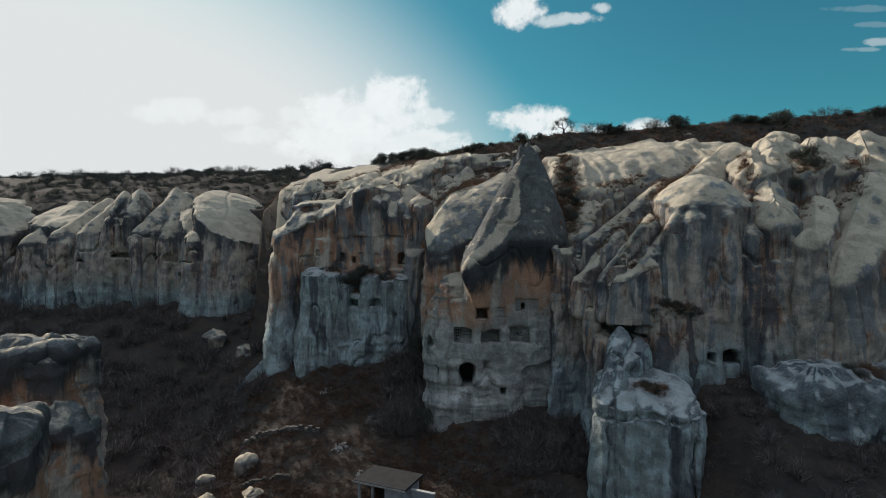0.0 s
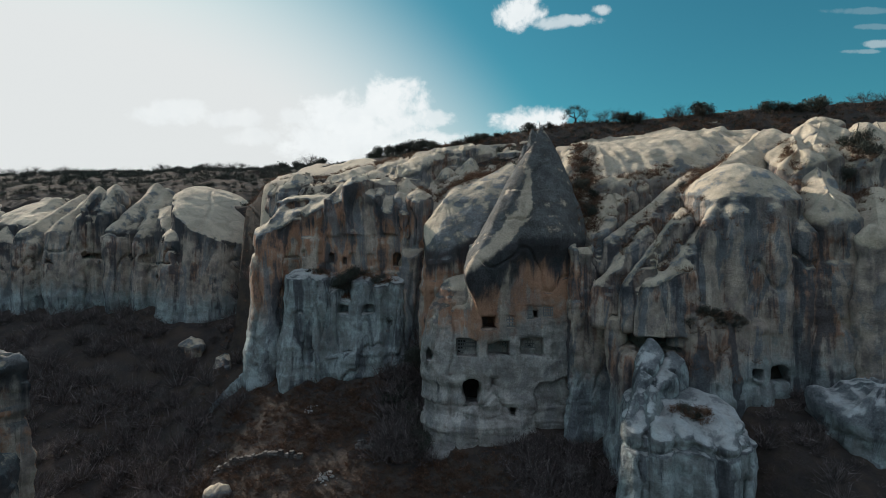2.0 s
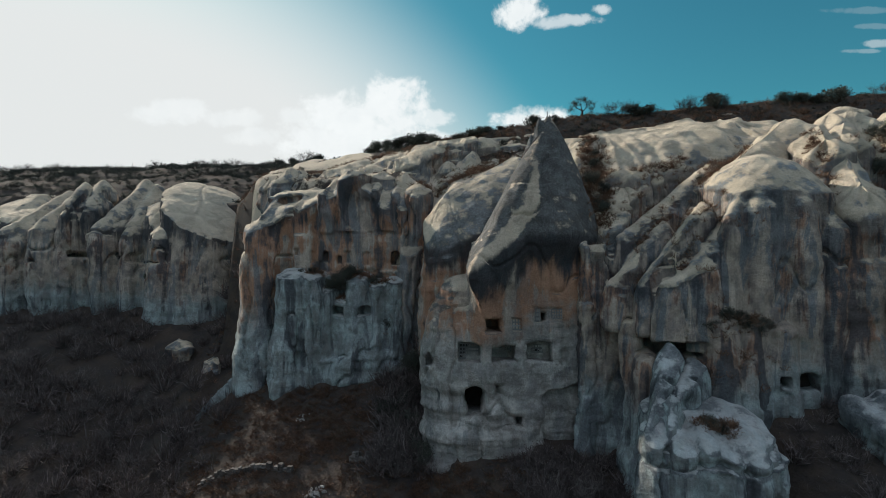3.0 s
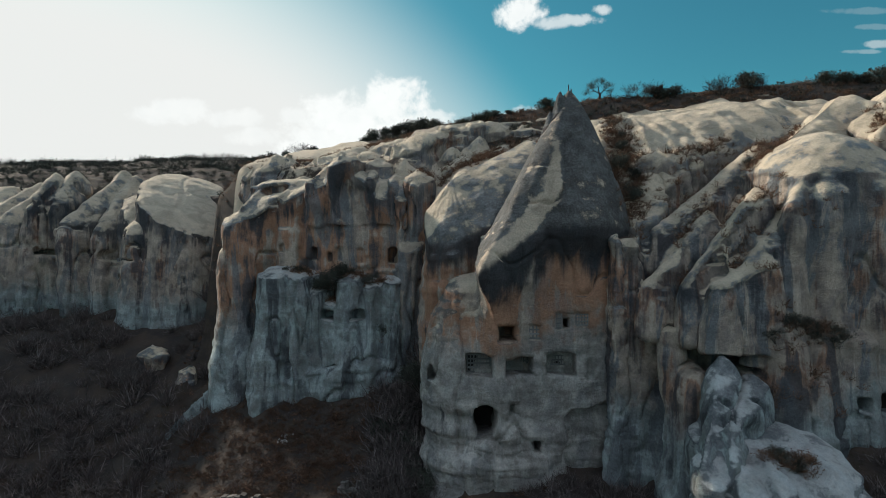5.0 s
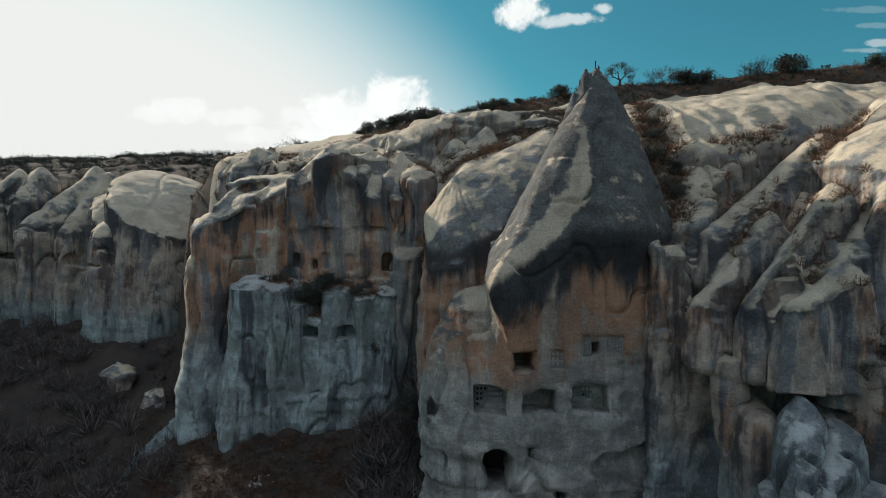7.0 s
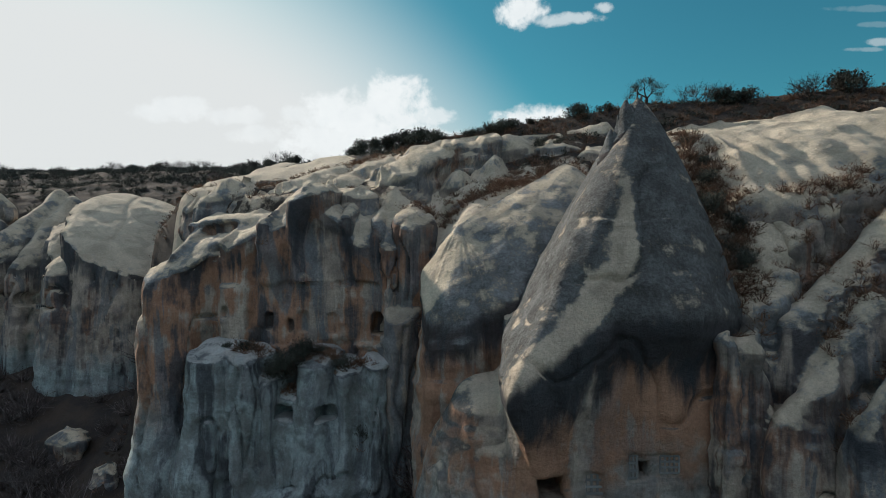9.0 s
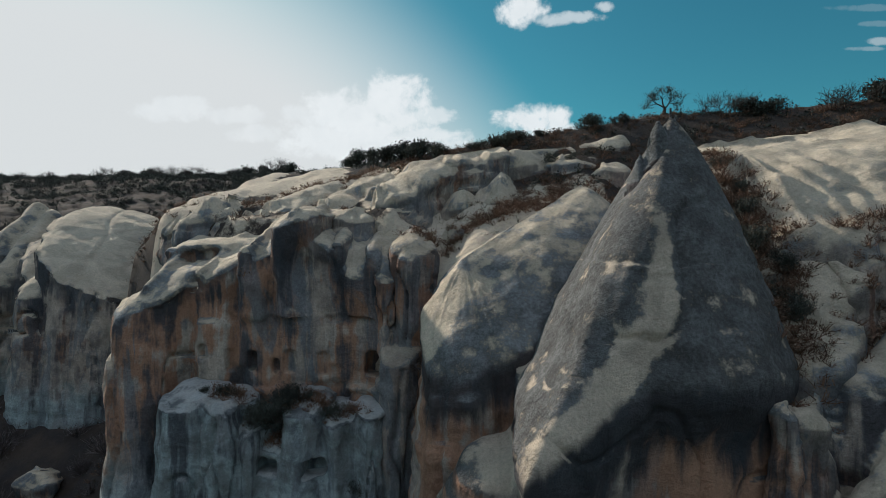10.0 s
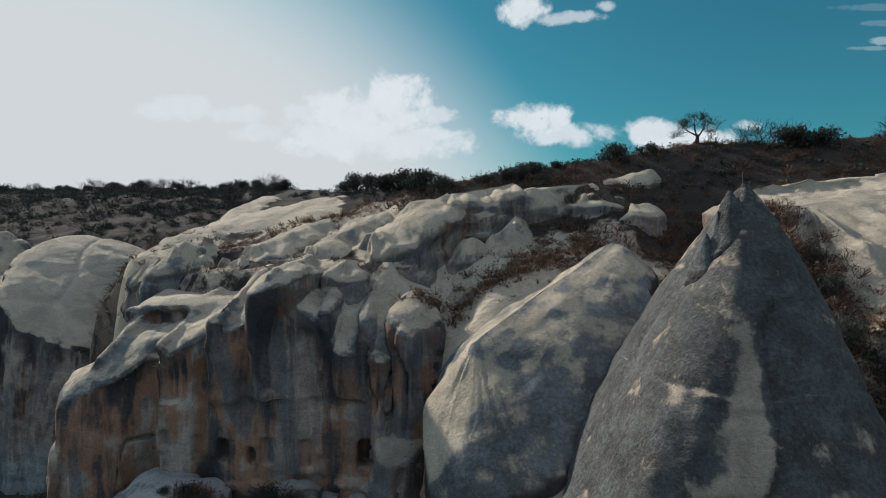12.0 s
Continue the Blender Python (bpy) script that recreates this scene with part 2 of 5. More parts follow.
    n.put(b.inputs["Base Color"], col)
    h = n.math("ADD", n.math("MULTIPLY", fine, 0.6), n.math("ADD", mid, n.math("ADD", n.math("MULTIPLY", streak2, 0.5), n.math("MULTIPLY", grit, 0.2))))
    bump(n, b, h, 0.9, 0.4)
    return m


def soil(name):
    m, n, b = surface(name, 0.95)
    geo = n.add("ShaderNodeNewGeometry")
    pos = geo.outputs["Position"]
    sep = n.add("ShaderNodeSeparateXYZ")
    n.put(sep.inputs[0], geo.outputs["Normal"])
    rocky = n.add("ShaderNodeAttribute", attribute_name="rocky").outputs["Fac"]
    mid = n.noise(pos, 0.35, 5.0, 0.62)
    fine = n.noise(pos, 2.6, 6.0, 0.65)
    earth = n.mix(n.ramp(mid, 0.35, 0.65), (0.046, 0.040, 0.038), (0.080, 0.060, 0.048))
    earth = n.mix(n.ramp(fine, 0.5, 0.75), earth, (0.05, 0.045, 0.03))
    rock = n.mix(n.ramp(fine, 0.4, 0.7), PALE, BUFF)
    k = n.ramp(n.math("ADD", rocky, n.math("MULTIPLY", n.math("SUBTRACT", mid, 0.5), 1.2)), 0.42, 0.58)
    n.put(b.inputs["Base Color"], n.mix(k, earth, rock))
    bump(n, b, n.math("ADD", mid, fine), 0.8, 0.4)
    return m


def plain(name, col, rough=0.9, vary=0.35, scale=3.0):
    m, n, b = surface(name, rough)
    pos = n.add("ShaderNodeNewGeometry").outputs["Position"]
    rnd = n.add("ShaderNodeObjectInfo").outputs["Random"]
    isl = n.add("ShaderNodeNewGeometry").outputs["Random Per Island"]
    f = n.noise(pos, scale, 5.0, 0.6)
    f = n.math("ADD", f, n.math("MULTIPLY", n.math("ADD", n.math("SUBTRACT", rnd, 0.5), n.math("SUBTRACT", isl, 0.5)), 0.5))
    lo = tuple(c * (1 - vary) for c in col)
    hi = tuple(min(1, c * (1 + vary)) for c in col)
    n.put(b.inputs["Base Color"], n.mix(n.ramp(f, 0.25, 0.75), lo, hi))
    bump(n, b, f, 0.4, 0.05)
    return m


M_TUFF = tuff("tuff_cliff", 0.58, 0.84, 0.34, 0.6, 0.70, 1.0, PALE, 0.75)
M_CONE = tuff("tuff_cone", 0.88, 0.95, 0.60, 0.95, 0.22, 0.56, (0.56, 0.465, 0.355), 0.25, (0.56, 0.54, 0.50))
M_DARK = tuff("tuff_lichened", 0.95, 0.85, 0.0, 0.9, 0.4, 0.8, PALE, 0.25)
M_DOME = tuff("tuff_dome", 0.76, 0.95, 0.05, 0.9, 0.45, 1.0, PALE, 0.25)
M_PALE = tuff("tuff_pale", 0.26, 0.40, 0.10, 0.4, 0.55)
M_FIN = tuff("tuff_fin", 0.46, 0.55, 0.40, 0.5, 0.74, 1.0, PALE, 0.85)
M_CHALK = tuff("tuff_chalk", 0.6, 0.2, 1.3, 0.1, 0.72, 0.8, (0.46, 0.48, 0.47))
M_WHITE = tuff("tuff_white", 0.72, 0.25, 1.2, 0.1, 0.72, 0.9, (0.50, 0.53, 0.53), 0.9)
M_FAR = tuff("tuff_far", 0.42, 0.45, 0.34, 0.8, 0.72, 0.85, PALE, 0.7)
M_SLAB = tuff("tuff_slab", 0.22, 0.40, 0.30, 0.7, 0.72, 1.0, PALE, 0.7)
M_SOIL = soil("soil_scrub")


# ---------------------------------------------------------------- the ground
FOOT = np.array([(-300, 150), (-110, 124), (-70, 120), (-42, 118), (-37, 100), (-32, 97), (-22, 92), (-9, 90), (-3, 86), (1, 77), (10, 75), (18, 74), (24, 70), (32, 67), (45, 67), (60, 66), (200, 60)], float)
FOOT_Z = np.array([(-300, 10), (-70, 11), (-42, 10), (-36, 2), (-22, 4), (-9, 5), (0, 0), (18, -1), (24, 3), (34, 6), (60, 5), (200, 5)], float)
RIM = np.array([(-300, 245), (-150, 232), (-60, 205), (-30, 160), (-15, 134), (-2, 114), (12, 112), (26, 112), (45, 106), (80, 104), (200, 95)], float)
RIM_Z = np.array([(-300, 53), (-150, 53.5), (-60, 51.5), (-30, 46.5), (-15, 43.6), (-2, 42.2), (12, 44.2), (26, 46.6), (45, 46.6), (80, 48.8), (200, 55)], float)


SHELF = np.array([(-300, 0.42), (-60, 0.42), (-38, 0.55), (-32, 0.70), (-6, 0.72), (-1, 0.52), (12, 0.48), (20, 0.46), (30, 0.48), (45, 0.52), (70, 0.56), (200, 0.62)], float)


def ground_height(x, y):
    """Height of the land and how rocky it is."""
    foot, fz = np.interp(x, FOOT[:, 0], FOOT[:, 1]), np.interp(x, FOOT_Z[:, 0], FOOT_Z[:, 1])
    rim, rz = np.interp(x, RIM[:, 0], RIM[:, 1]), np.interp(x, RIM_Z[:, 0], RIM_Z[:, 1])
    p = np.stack([x, y, 0 * x], 1)
    mid = fbm(p, 0.09, 4, 3)
    fine = fbm(p, 0.45, 4, 8)
    d = y - foot
    valley = -10.5 + 1.2 * fbm(p, 0.05, 3, 5)
    apron = fz + np.minimum(d, 0) * (0.5 + 0.45 * smooth(x, 17.5, 21) * (1 - smooth(x, 29, 35)))
    low = np.maximum(apron, valley) + 0.5 * np.log1p(np.exp(-np.abs(apron - valley)))
    shelf = fz + np.interp(x, SHELF[:, 0], SHELF[:, 1]) * (rz - fz)
    s = np.clip(d / np.maximum(rim - foot, 1), 0, 1)
    wall = smooth(d, 1.0, 9.0)
    up = shelf + (rz - shelf) * np.clip((s - 0.1) / 0.9, 0, 1) ** (0.9 - 0.4 * smooth(-x, 40, 60) + 0.6 * smooth(x, 14, 24))
    h = low * (1 - wall) + up * wall
    # ribs that run down the sunny slope
    along, over = 0.80 * x + 0.60 * y, -0.60 * x + 0.80 * y
    ribs = ridged(np.stack([along, over, 0 * x], 1), (0.035, 0.17, 1.0), 2, 33)
    sunny = smooth(x, 12, 22) * smooth(d, 4, 10) * (1 - smooth(s, 0.62, 0.82))
    h = h + 2.0 * sunny * (ribs - 0.3)
    # unseen far valley side behind the start, added to cut low sky light
    h = h + 34.0 * smooth(-y, 45, 150) * smooth(np.hypot(x, y - 60), 2600, 600)
    beyond = np.maximum(y - rim, 0)
    h = h - 0.02 * beyond * smooth(beyond, 0, 60)
    bumpy = np.where(d > 9, 1.0 - 0.7 * smooth(s, 0.6, 0.95), 0.5) * (1 - 0.7 * sunny)
    h = h + bumpy * (0.9 * mid + 0.28 * fine) * smooth(np.hypot(x, y - 60), 2000, 300)
    rocky = (1 - 0.35 * sunny) * (0.45 * sunny * ribs + smooth(d, 2.5, 6) * np.where(x < -33, 0.0, 1.0) * (0.80 - 0.85 * smooth(s, np.where(x > -10, 0.55, 0.45), np.where(x > -10, 0.95, 0.85))) + 0.35 * np.clip(mid, -1, 1) * smooth(d, 3, 8) * np.where(x < -33, 0.15, 1.0))
    return h, np.clip(rocky, 0, 1)


def build_ground():
    xs = np.concatenate([np.linspace(-4000, -300, 18), np.linspace(-290, -121, 60), np.linspace(-120, 90, 340), np.linspace(92, 200, 40), np.linspace(230, 4000, 16)])
    ys = np.concatenate([np.linspace(-3000, -80, 14), np.linspace(-70, 19, 40), np.linspace(20, 145, 260), np.linspace(146, 260, 80), np.linspace(270, 4500, 24)])
    gx, gy = np.meshgrid(xs, ys)
    h, rocky = ground_height(gx.ravel(), gy.ravel())
    pts = np.stack([gx, gy, h.reshape(gx.shape)], 2)
    me = grid_mesh("ground", pts, False, {"rocky": rocky})
    me.materials.append(M_SOIL)
    return tagged(new("ground", me), "scrubby brown valley floor and hillside with pale tuff outcrops", "ground", kind="structure")


def land(x, y):
    return float(ground_height(np.array([float(x)]), np.array([float(y)]))[0][0])


build_ground()


# ---------------------------------------------------------------- rocks
def rock(name, crest, eave, foot, material, label, flare=1.5, swell=0.8, size=0.4, rough=1.0, flute=1.0, beds=0.3, roof_p=0.8, strips=(), holes=(), grooves=(), front=1.0, seed=1, knobs=0.0, parent=None, fold=0.6, ribs=0.3):
    """A tuff rock: walls rise from the foot to the eave line, a roof runs from there to the crest (a line of two points).
    strips: (eave x, eave y, half width) of pale bands down the roof. holes: (x, z, half width, half height, depth, arch) cut
    into the front. grooves: (height, depth, half height) of ledges round the wall."""
    e0 = closed_spline(eave, 400)
    around = np.linalg.norm(np.roll(e0, -1, 0)[:, :2] - e0[:, :2], axis=1).sum()
    cols = int(max(48, around / size))
    e = closed_spline(eave, cols, front)
    a, b = np.asarray(crest[0], float), np.asarray(crest[1], float)
    ab = (b - a)[:2]
    t = np.clip(((e[:, :2] - a[:2]) @ ab) / max(ab @ ab, 1e-6), 0, 1)
    top = a[None] + t[:, None] * (b - a)[None]
    tang = np.roll(e, -3, 0)[:, :2] - np.roll(e, 3, 0)[:, :2]
    out = np.stack([tang[:, 1], -tang[:, 0]], 1)
    out /= np.maximum(np.linalg.norm(out, axis=1, keepdims=True), 1e-6)
    mid = e[:, :2].mean(0)
    if ((e[:, :2] - mid) * out).sum() < 0:
        out = -out
    step = size / (front ** 0.75)
    nw = int(max(10, float(e[:, 2].mean() - foot) / step))
    nr = int(max(8, np.linalg.norm(top - e, axis=1).max() / size))
    rows, level = [], []
    for s in np.linspace(0, 1, nw, endpoint=False):
        off = flare * (1 - s) ** 2 + swell * math.sin(math.pi * s) ** 2 * 0.5
        q = np.empty((cols, 3))
        q[:, :2] = e[:, :2] + out * off
        q[:, 2] = foot + (e[:, 2] - foot) * s
        rows.append(q)
        level.append(np.full(cols, s))
    for s in np.linspace(0, 1, nr):
        q = e + (top - e) * s
        q[:, 2] = e[:, 2] + (top[:, 2] - e[:, 2]) * s ** roof_p
        rows.append(q)
        level.append(np.full(cols, 1 + s))
    p, lvl = np.array(rows), np.array(level)
    nrm = lattice_normals(p, True)
    flip = np.sign((nrm[nw // 2, :, :2] * out).sum())
    nrm *= flip if flip else 1
    flat = p.reshape(-1, 3)
    wallness = smooth(1.06 - lvl, 0.0, 0.12).ravel()
    d = rough * (0.75 * fbm(flat, 0.16, 3, seed) + 0.24 * (0.4 + 0.6 * wallness) * fbm(flat, 0.7, 5, seed + 5, 0.58))
    d += wallness * flute * (0.42 * ridged(flat, (0.36, 0.36, 0.04), 3, seed + 9) - 0.1)
    crack = np.abs(vnoise(flat * np.array((0.55, 0.55, 0.10)) + 3.1, seed + 21))
    d -= wallness * flute * 0.55 * smooth(0.10 - crack, 0.0, 0.10)
    d += wallness * beds * 0.6 * fbm(flat, (0.10, 0.10, 0.8), 4, seed + 12)
    d += (1 - wallness) * 0.12 * rough * ridged(flat, (0.5, 0.5, 0.25), 3, seed + 15)
    # broad upright folds of the wall, which run on into the roof, and ribs down the roof
    plan = np.broadcast_to(np.concatenate([e[:, :2], 0 * e[:, :1]], 1)[None], p.shape).reshape(-1, 3)
    run = smooth(1.3 - lvl, 0.0, 0.3).ravel()
    folds = ridged(flat * np.array((1, 1, 0.06)) + 0.0 * plan, 0.19, 2, seed + 70) - 0.35
    d += fold * 0.8 * run * folds
    d += ribs * (1 - wallness) * smooth(1.95 - lvl, 0.0, 0.3).ravel() * (ridged(plan, 0.42, 2, seed + 75) - 0.3)
    d += knobs * (0.5 - np.abs(vnoise(flat * 0.55, seed + 40))) * 1.6
    near_top = smooth(2.0 - lvl, 0.0, 0.25).ravel()
    d *= 0.35 + 0.65 * near_top
    for gz, gd, gh in grooves:
        wob = gz + 0.35 * fbm(flat, 0.2, 3, seed + 50)
        d -= gd * smooth(gh - np.abs(flat[:, 2] - wob), 0, gh * 0.7)
    flat = flat + nrm.reshape(-1, 3) * d[:, None]
    p = flat.reshape(p.shape)
    facing = nrm[:, :, 1] < 0.1
    base_x, base_z = p[:, :, 0].copy(), p[:, :, 2].copy()
    jig = 0.10 * fbm(flat, 1.3, 3, seed + 60).reshape(p.shape[:2])
    push = np.zeros(p.shape[:2])
    for hx, hz, hw, hh, depth, arch in holes:
        dx, dz = np.abs(base_x - hx) + jig, base_z - hz
        lim = hh - arch * hh * np.clip(dx / hw, 0, 1) ** 2 * (dz > 0)
        ins = smooth(hw - dx, -0.05, 0.07) * smooth(lim - np.abs(dz) + jig, -0.05, 0.07)
        push = np.maximum(push, depth * ins * facing)
    p[:, :, 1] += push
    strip = np.zeros(p.shape[:2])
    for sx, sy, sw in strips:
        dist = np.hypot(e[:, 0] - sx, e[:, 1] - sy)[None, :] * np.clip(2.05 - lvl, 0.25, 1)
        strip = np.maximum(strip, smooth(sw * (1 + 0.4 * fbm(flat, 0.5, 3, seed + 30).reshape(p.shape[:2])) - dist, -0.9, 0.6) * smooth(2.0 - lvl, 0.06, 0.3) * (lvl > 0.99))
    if flip < 0:
        p, lvl, strip = p[:, ::-1], lvl[:, ::-1], strip[:, ::-1]
    me = grid_mesh(name, np.ascontiguousarray(p), True, {"level": np.ascontiguousarray(lvl), "strip": np.ascontiguousarray(strip)})
    me.materials.append(material)
    ob = new(name, me)
    if parent is not None:
        ob.parent = parent
        return tagged(ob, label)
    return tagged(ob, label, "rock")


def knob(x, y, z, r, h, label, material=None, seed=0, lean=(0.0, 0.0), squash=1.0, group="", size=0.25, roof_p=0.8, parent=None, cap=0.82, fold=0.4):
    """A small free-standing tuff knob of radius r and height h with its top at z."""
    rnd = random.Random(seed)
    if z is None:
        z = land(x, y) + h * 0.8
    ring = []
    for i in range(7):
        a = -2 * math.pi * i / 7
        k = r * rnd.uniform(0.8, 1.15)
        ring.append((x + k * math.cos(a), y + k * squash * math.sin(a), z - h * cap * rnd.uniform(0.85, 1.15)))
    ob = rock("tuff_knob", ((x + lean[0], y + lean[1], z), (x + lean[0] + 0.35 * r, y + lean[1] + 0.3 * r, z - 0.08 * h)), ring, min(z - h - 4.5, land(x, y) - 2.0), material or M_PALE, label,
              flare=0.5, swell=0.3, size=size, rough=min(0.5 + 0.08 * r, 0.6 * r), fold=min(fold, 0.5 * r), ribs=min(0.4, 0.3 * r), flute=min(0.5, 0.5 * r), roof_p=roof_p, seed=seed, parent=parent)
    return tagged(ob, group=group) if group and parent is None else ob


def fin(name, a, b, w, drop, foot, mat, label, k, size, holes=(), parent=None, fold=0.9, strip=True):
    """A rib of rock whose crest climbs from a to b, w to each side, with its eaves drop below the crest."""
    va, vb = Vector(a), Vector(b)
    along = (vb - va).to_2d().normalized()
    side = Vector((along.y, -along.x))
    rnd = random.Random(700 + k)
    ring = []
    for f, o, dz in ((-0.06, 0.9, 1.0), (-0.10, 0.0, 1.15), (-0.06, -0.9, 1.0), (0.25, -1.05, 0.9), (0.6, -1.1, 0.9), (1.0, -1.0, 0.8), (1.12, 0.0, 0.5), (1.0, 1.0, 0.8), (0.6, 1.1, 0.9), (0.25, 1.05, 0.9)):
        q = va.to_2d().lerp(vb.to_2d(), max(0.0, min(1.0, f))) + along * w * (-0.9 if f < 0 else 0.9 if f > 1 else 0) + side * (w * o * rnd.uniform(0.85, 1.15))
        ring.append((q.x, q.y, a[2] + (b[2] - a[2]) * f - drop * dz * rnd.uniform(0.85, 1.15)))
    return rock(name, (a, b), ring, foot, mat, label, flare=0.9, swell=0.5, size=size, rough=0.55, flute=0.8, beds=0.3, roof_p=0.6, fold=fold, ribs=0.45, seed=640 + 7 * k,
                holes=holes, strips=[(va.x - side.x * w, va.y - side.y * w, w * 0.9)] if strip else (), parent=parent)


# ---------------------------------------------------------------- rocks sculpted from blended solids
def smin(a, b, k):
    h = np.clip(0.5 + 0.5 * (b - a) / k, 0, 1)
    return b + (a - b) * h - k * h * (1 - h)


def smax(a, b, k):
    return -smin(-a, -b, k)


def column(p, cx, cy, rx, ry, top, slope=(0.0, 0.0), profile=((0, 1.0), (1, 1.0)), power=2.6, drift=(0.0, 0.0), foot=0.0, edge=0.7, bend=0.0, turn=0.0):
    """A standing rock: an oval plan about (cx, cy), a slanted roof that passes through top at the centre, and a profile
    of (share of the height, width). drift: how far the foot lies from the top. bend: how far the roof sinks at its rim.
    turn: degrees by which the plan is turned, seen from above."""
    x, y, z = p
    s = np.clip((z - foot) / (top - foot), 0, 1)
    w = np.interp(s, [a for a, _ in profile], [b for _, b in profile]).astype(np.float32)
    u, v = x - cx - drift[0] * (1 - s), y - cy - drift[1] * (1 - s)
    c, n = math.cos(radians(turn)), math.sin(radians(turn))
    dx, dy = (u * c + v * n) / rx, (v * c - u * n) / ry
    q = (np.abs(dx) ** power + np.abs(dy) ** power) ** (1.0 / power)
    side = (q - w) * min(rx, ry)
    roof = (z - top - slope[0] * (x - cx) - slope[1] * (y - cy) + bend * q * q) / math.sqrt(1 + slope[0] ** 2 + slope[1] ** 2)
    return smax(side, roof, edge)


def ridge_solid(p, a, b, w0, w1, drop, foot, power=2.0, edge=0.5):
    """A rib of rock whose rounded crest climbs from a to b, w0 to w1 to each side, its eaves drop below the crest."""
    x, y, z = p
    ax, ay = b[0] - a[0], b[1] - a[1]
    t = np.clip(((x - a[0]) * ax + (y - a[1]) * ay) / (ax * ax + ay * ay), 0, 1)
    r = np.hypot(x - a[0] - t * ax, y - a[1] - t * ay)
    w = w0 + (w1 - w0) * t
    crest = a[2] + (b[2] - a[2]) * t
    side = r - w * (1 + 0.12 * np.clip((crest - drop - z) / 10, 0, 1))
    roof = (z - crest + drop * (r / w) ** power) * 0.6
    return np.maximum(smax(side, roof, edge), foot - z)


def box_hole(p, x0, z0, hw, hh, y_back, arch=0.0):
    """A carved room: open towards the valley, its back at y_back."""
    x, y, z = p
    dx, dz = np.abs(x - x0), z - z0
    return np.maximum(np.maximum(dx - hw, np.abs(dz) - hh + arch * hh * np.clip(dx / hw, 0, 1) ** 2 * (dz > 0)), y - y_back)


def surface_net(field, lo, step, shape):
    """Points and quads of the surface on which a sampled field is nought."""
    ins = field < 0
    n = np.array(shape) - 1
    sl = lambda a, o: a[o[0]:o[0] + n[0], o[1]:o[1] + n[1], o[2]:o[2] + n[2]]
    corners = [(i, j, k) for i in (0, 1) for j in (0, 1) for k in (0, 1)]
    mixed = np.zeros(n, bool)
    first = sl(ins, (0, 0, 0))
    for c in corners[1:]:
        mixed |= sl(ins, c) != first
    cell = np.argwhere(mixed)
    val = {c: field[cell[:, 0] + c[0], cell[:, 1] + c[1], cell[:, 2] + c[2]] for c in corners}
    acc, count = np.zeros((len(cell), 3)), np.zeros(len(cell))
    for c in corners:
        for ax in range(3):
            if c[ax] == 0:
                d = list(c)
                d[ax] = 1
                a, b = val[c], val[tuple(d)]
                cut = (a < 0) != (b < 0)
                t = np.where(cut, a / np.where(cut, a - b, 1), 0)
                q = np.tile(np.array(c, float), (len(cell), 1))
                q[:, ax] = t
                acc += q * cut[:, None]
                count += cut
    pts = np.array(lo) + (cell + acc / count[:, None]) * np.array(step)
    index = np.full(n, -1, np.int64)
    index[mixed] = np.arange(len(cell))
    quads = []
    for ax in range(3):
        u, v = (ax + 1) % 3, (ax + 2) % 3
        a = [slice(None)] * 3
        b = [slice(None)] * 3
        a[ax], b[ax] = slice(0, -1), slice(1, None)
        cross = ins[tuple(a)] != ins[tuple(b)]
        e = np.argwhere(cross)
        e = e[(e[:, u] > 0) & (e[:, v] > 0) & (e[:, u] < n[u]) & (e[:, v] < n[v])]
        out = ins[e[:, 0], e[:, 1], e[:, 2]]
        ring = []
        for du, dv in ((-1, -1), (0, -1), (0, 0), (-1, 0)):
            g = e.copy()
            g[:, u] += du
            g[:, v] += dv
            ring.append(index[g[:, 0], g[:, 1], g[:, 2]])
        q = np.stack(ring, 1)
        quads.append(np.where(out[:, None], q, q[:, ::-1]))
    return pts, np.concatenate(quads)


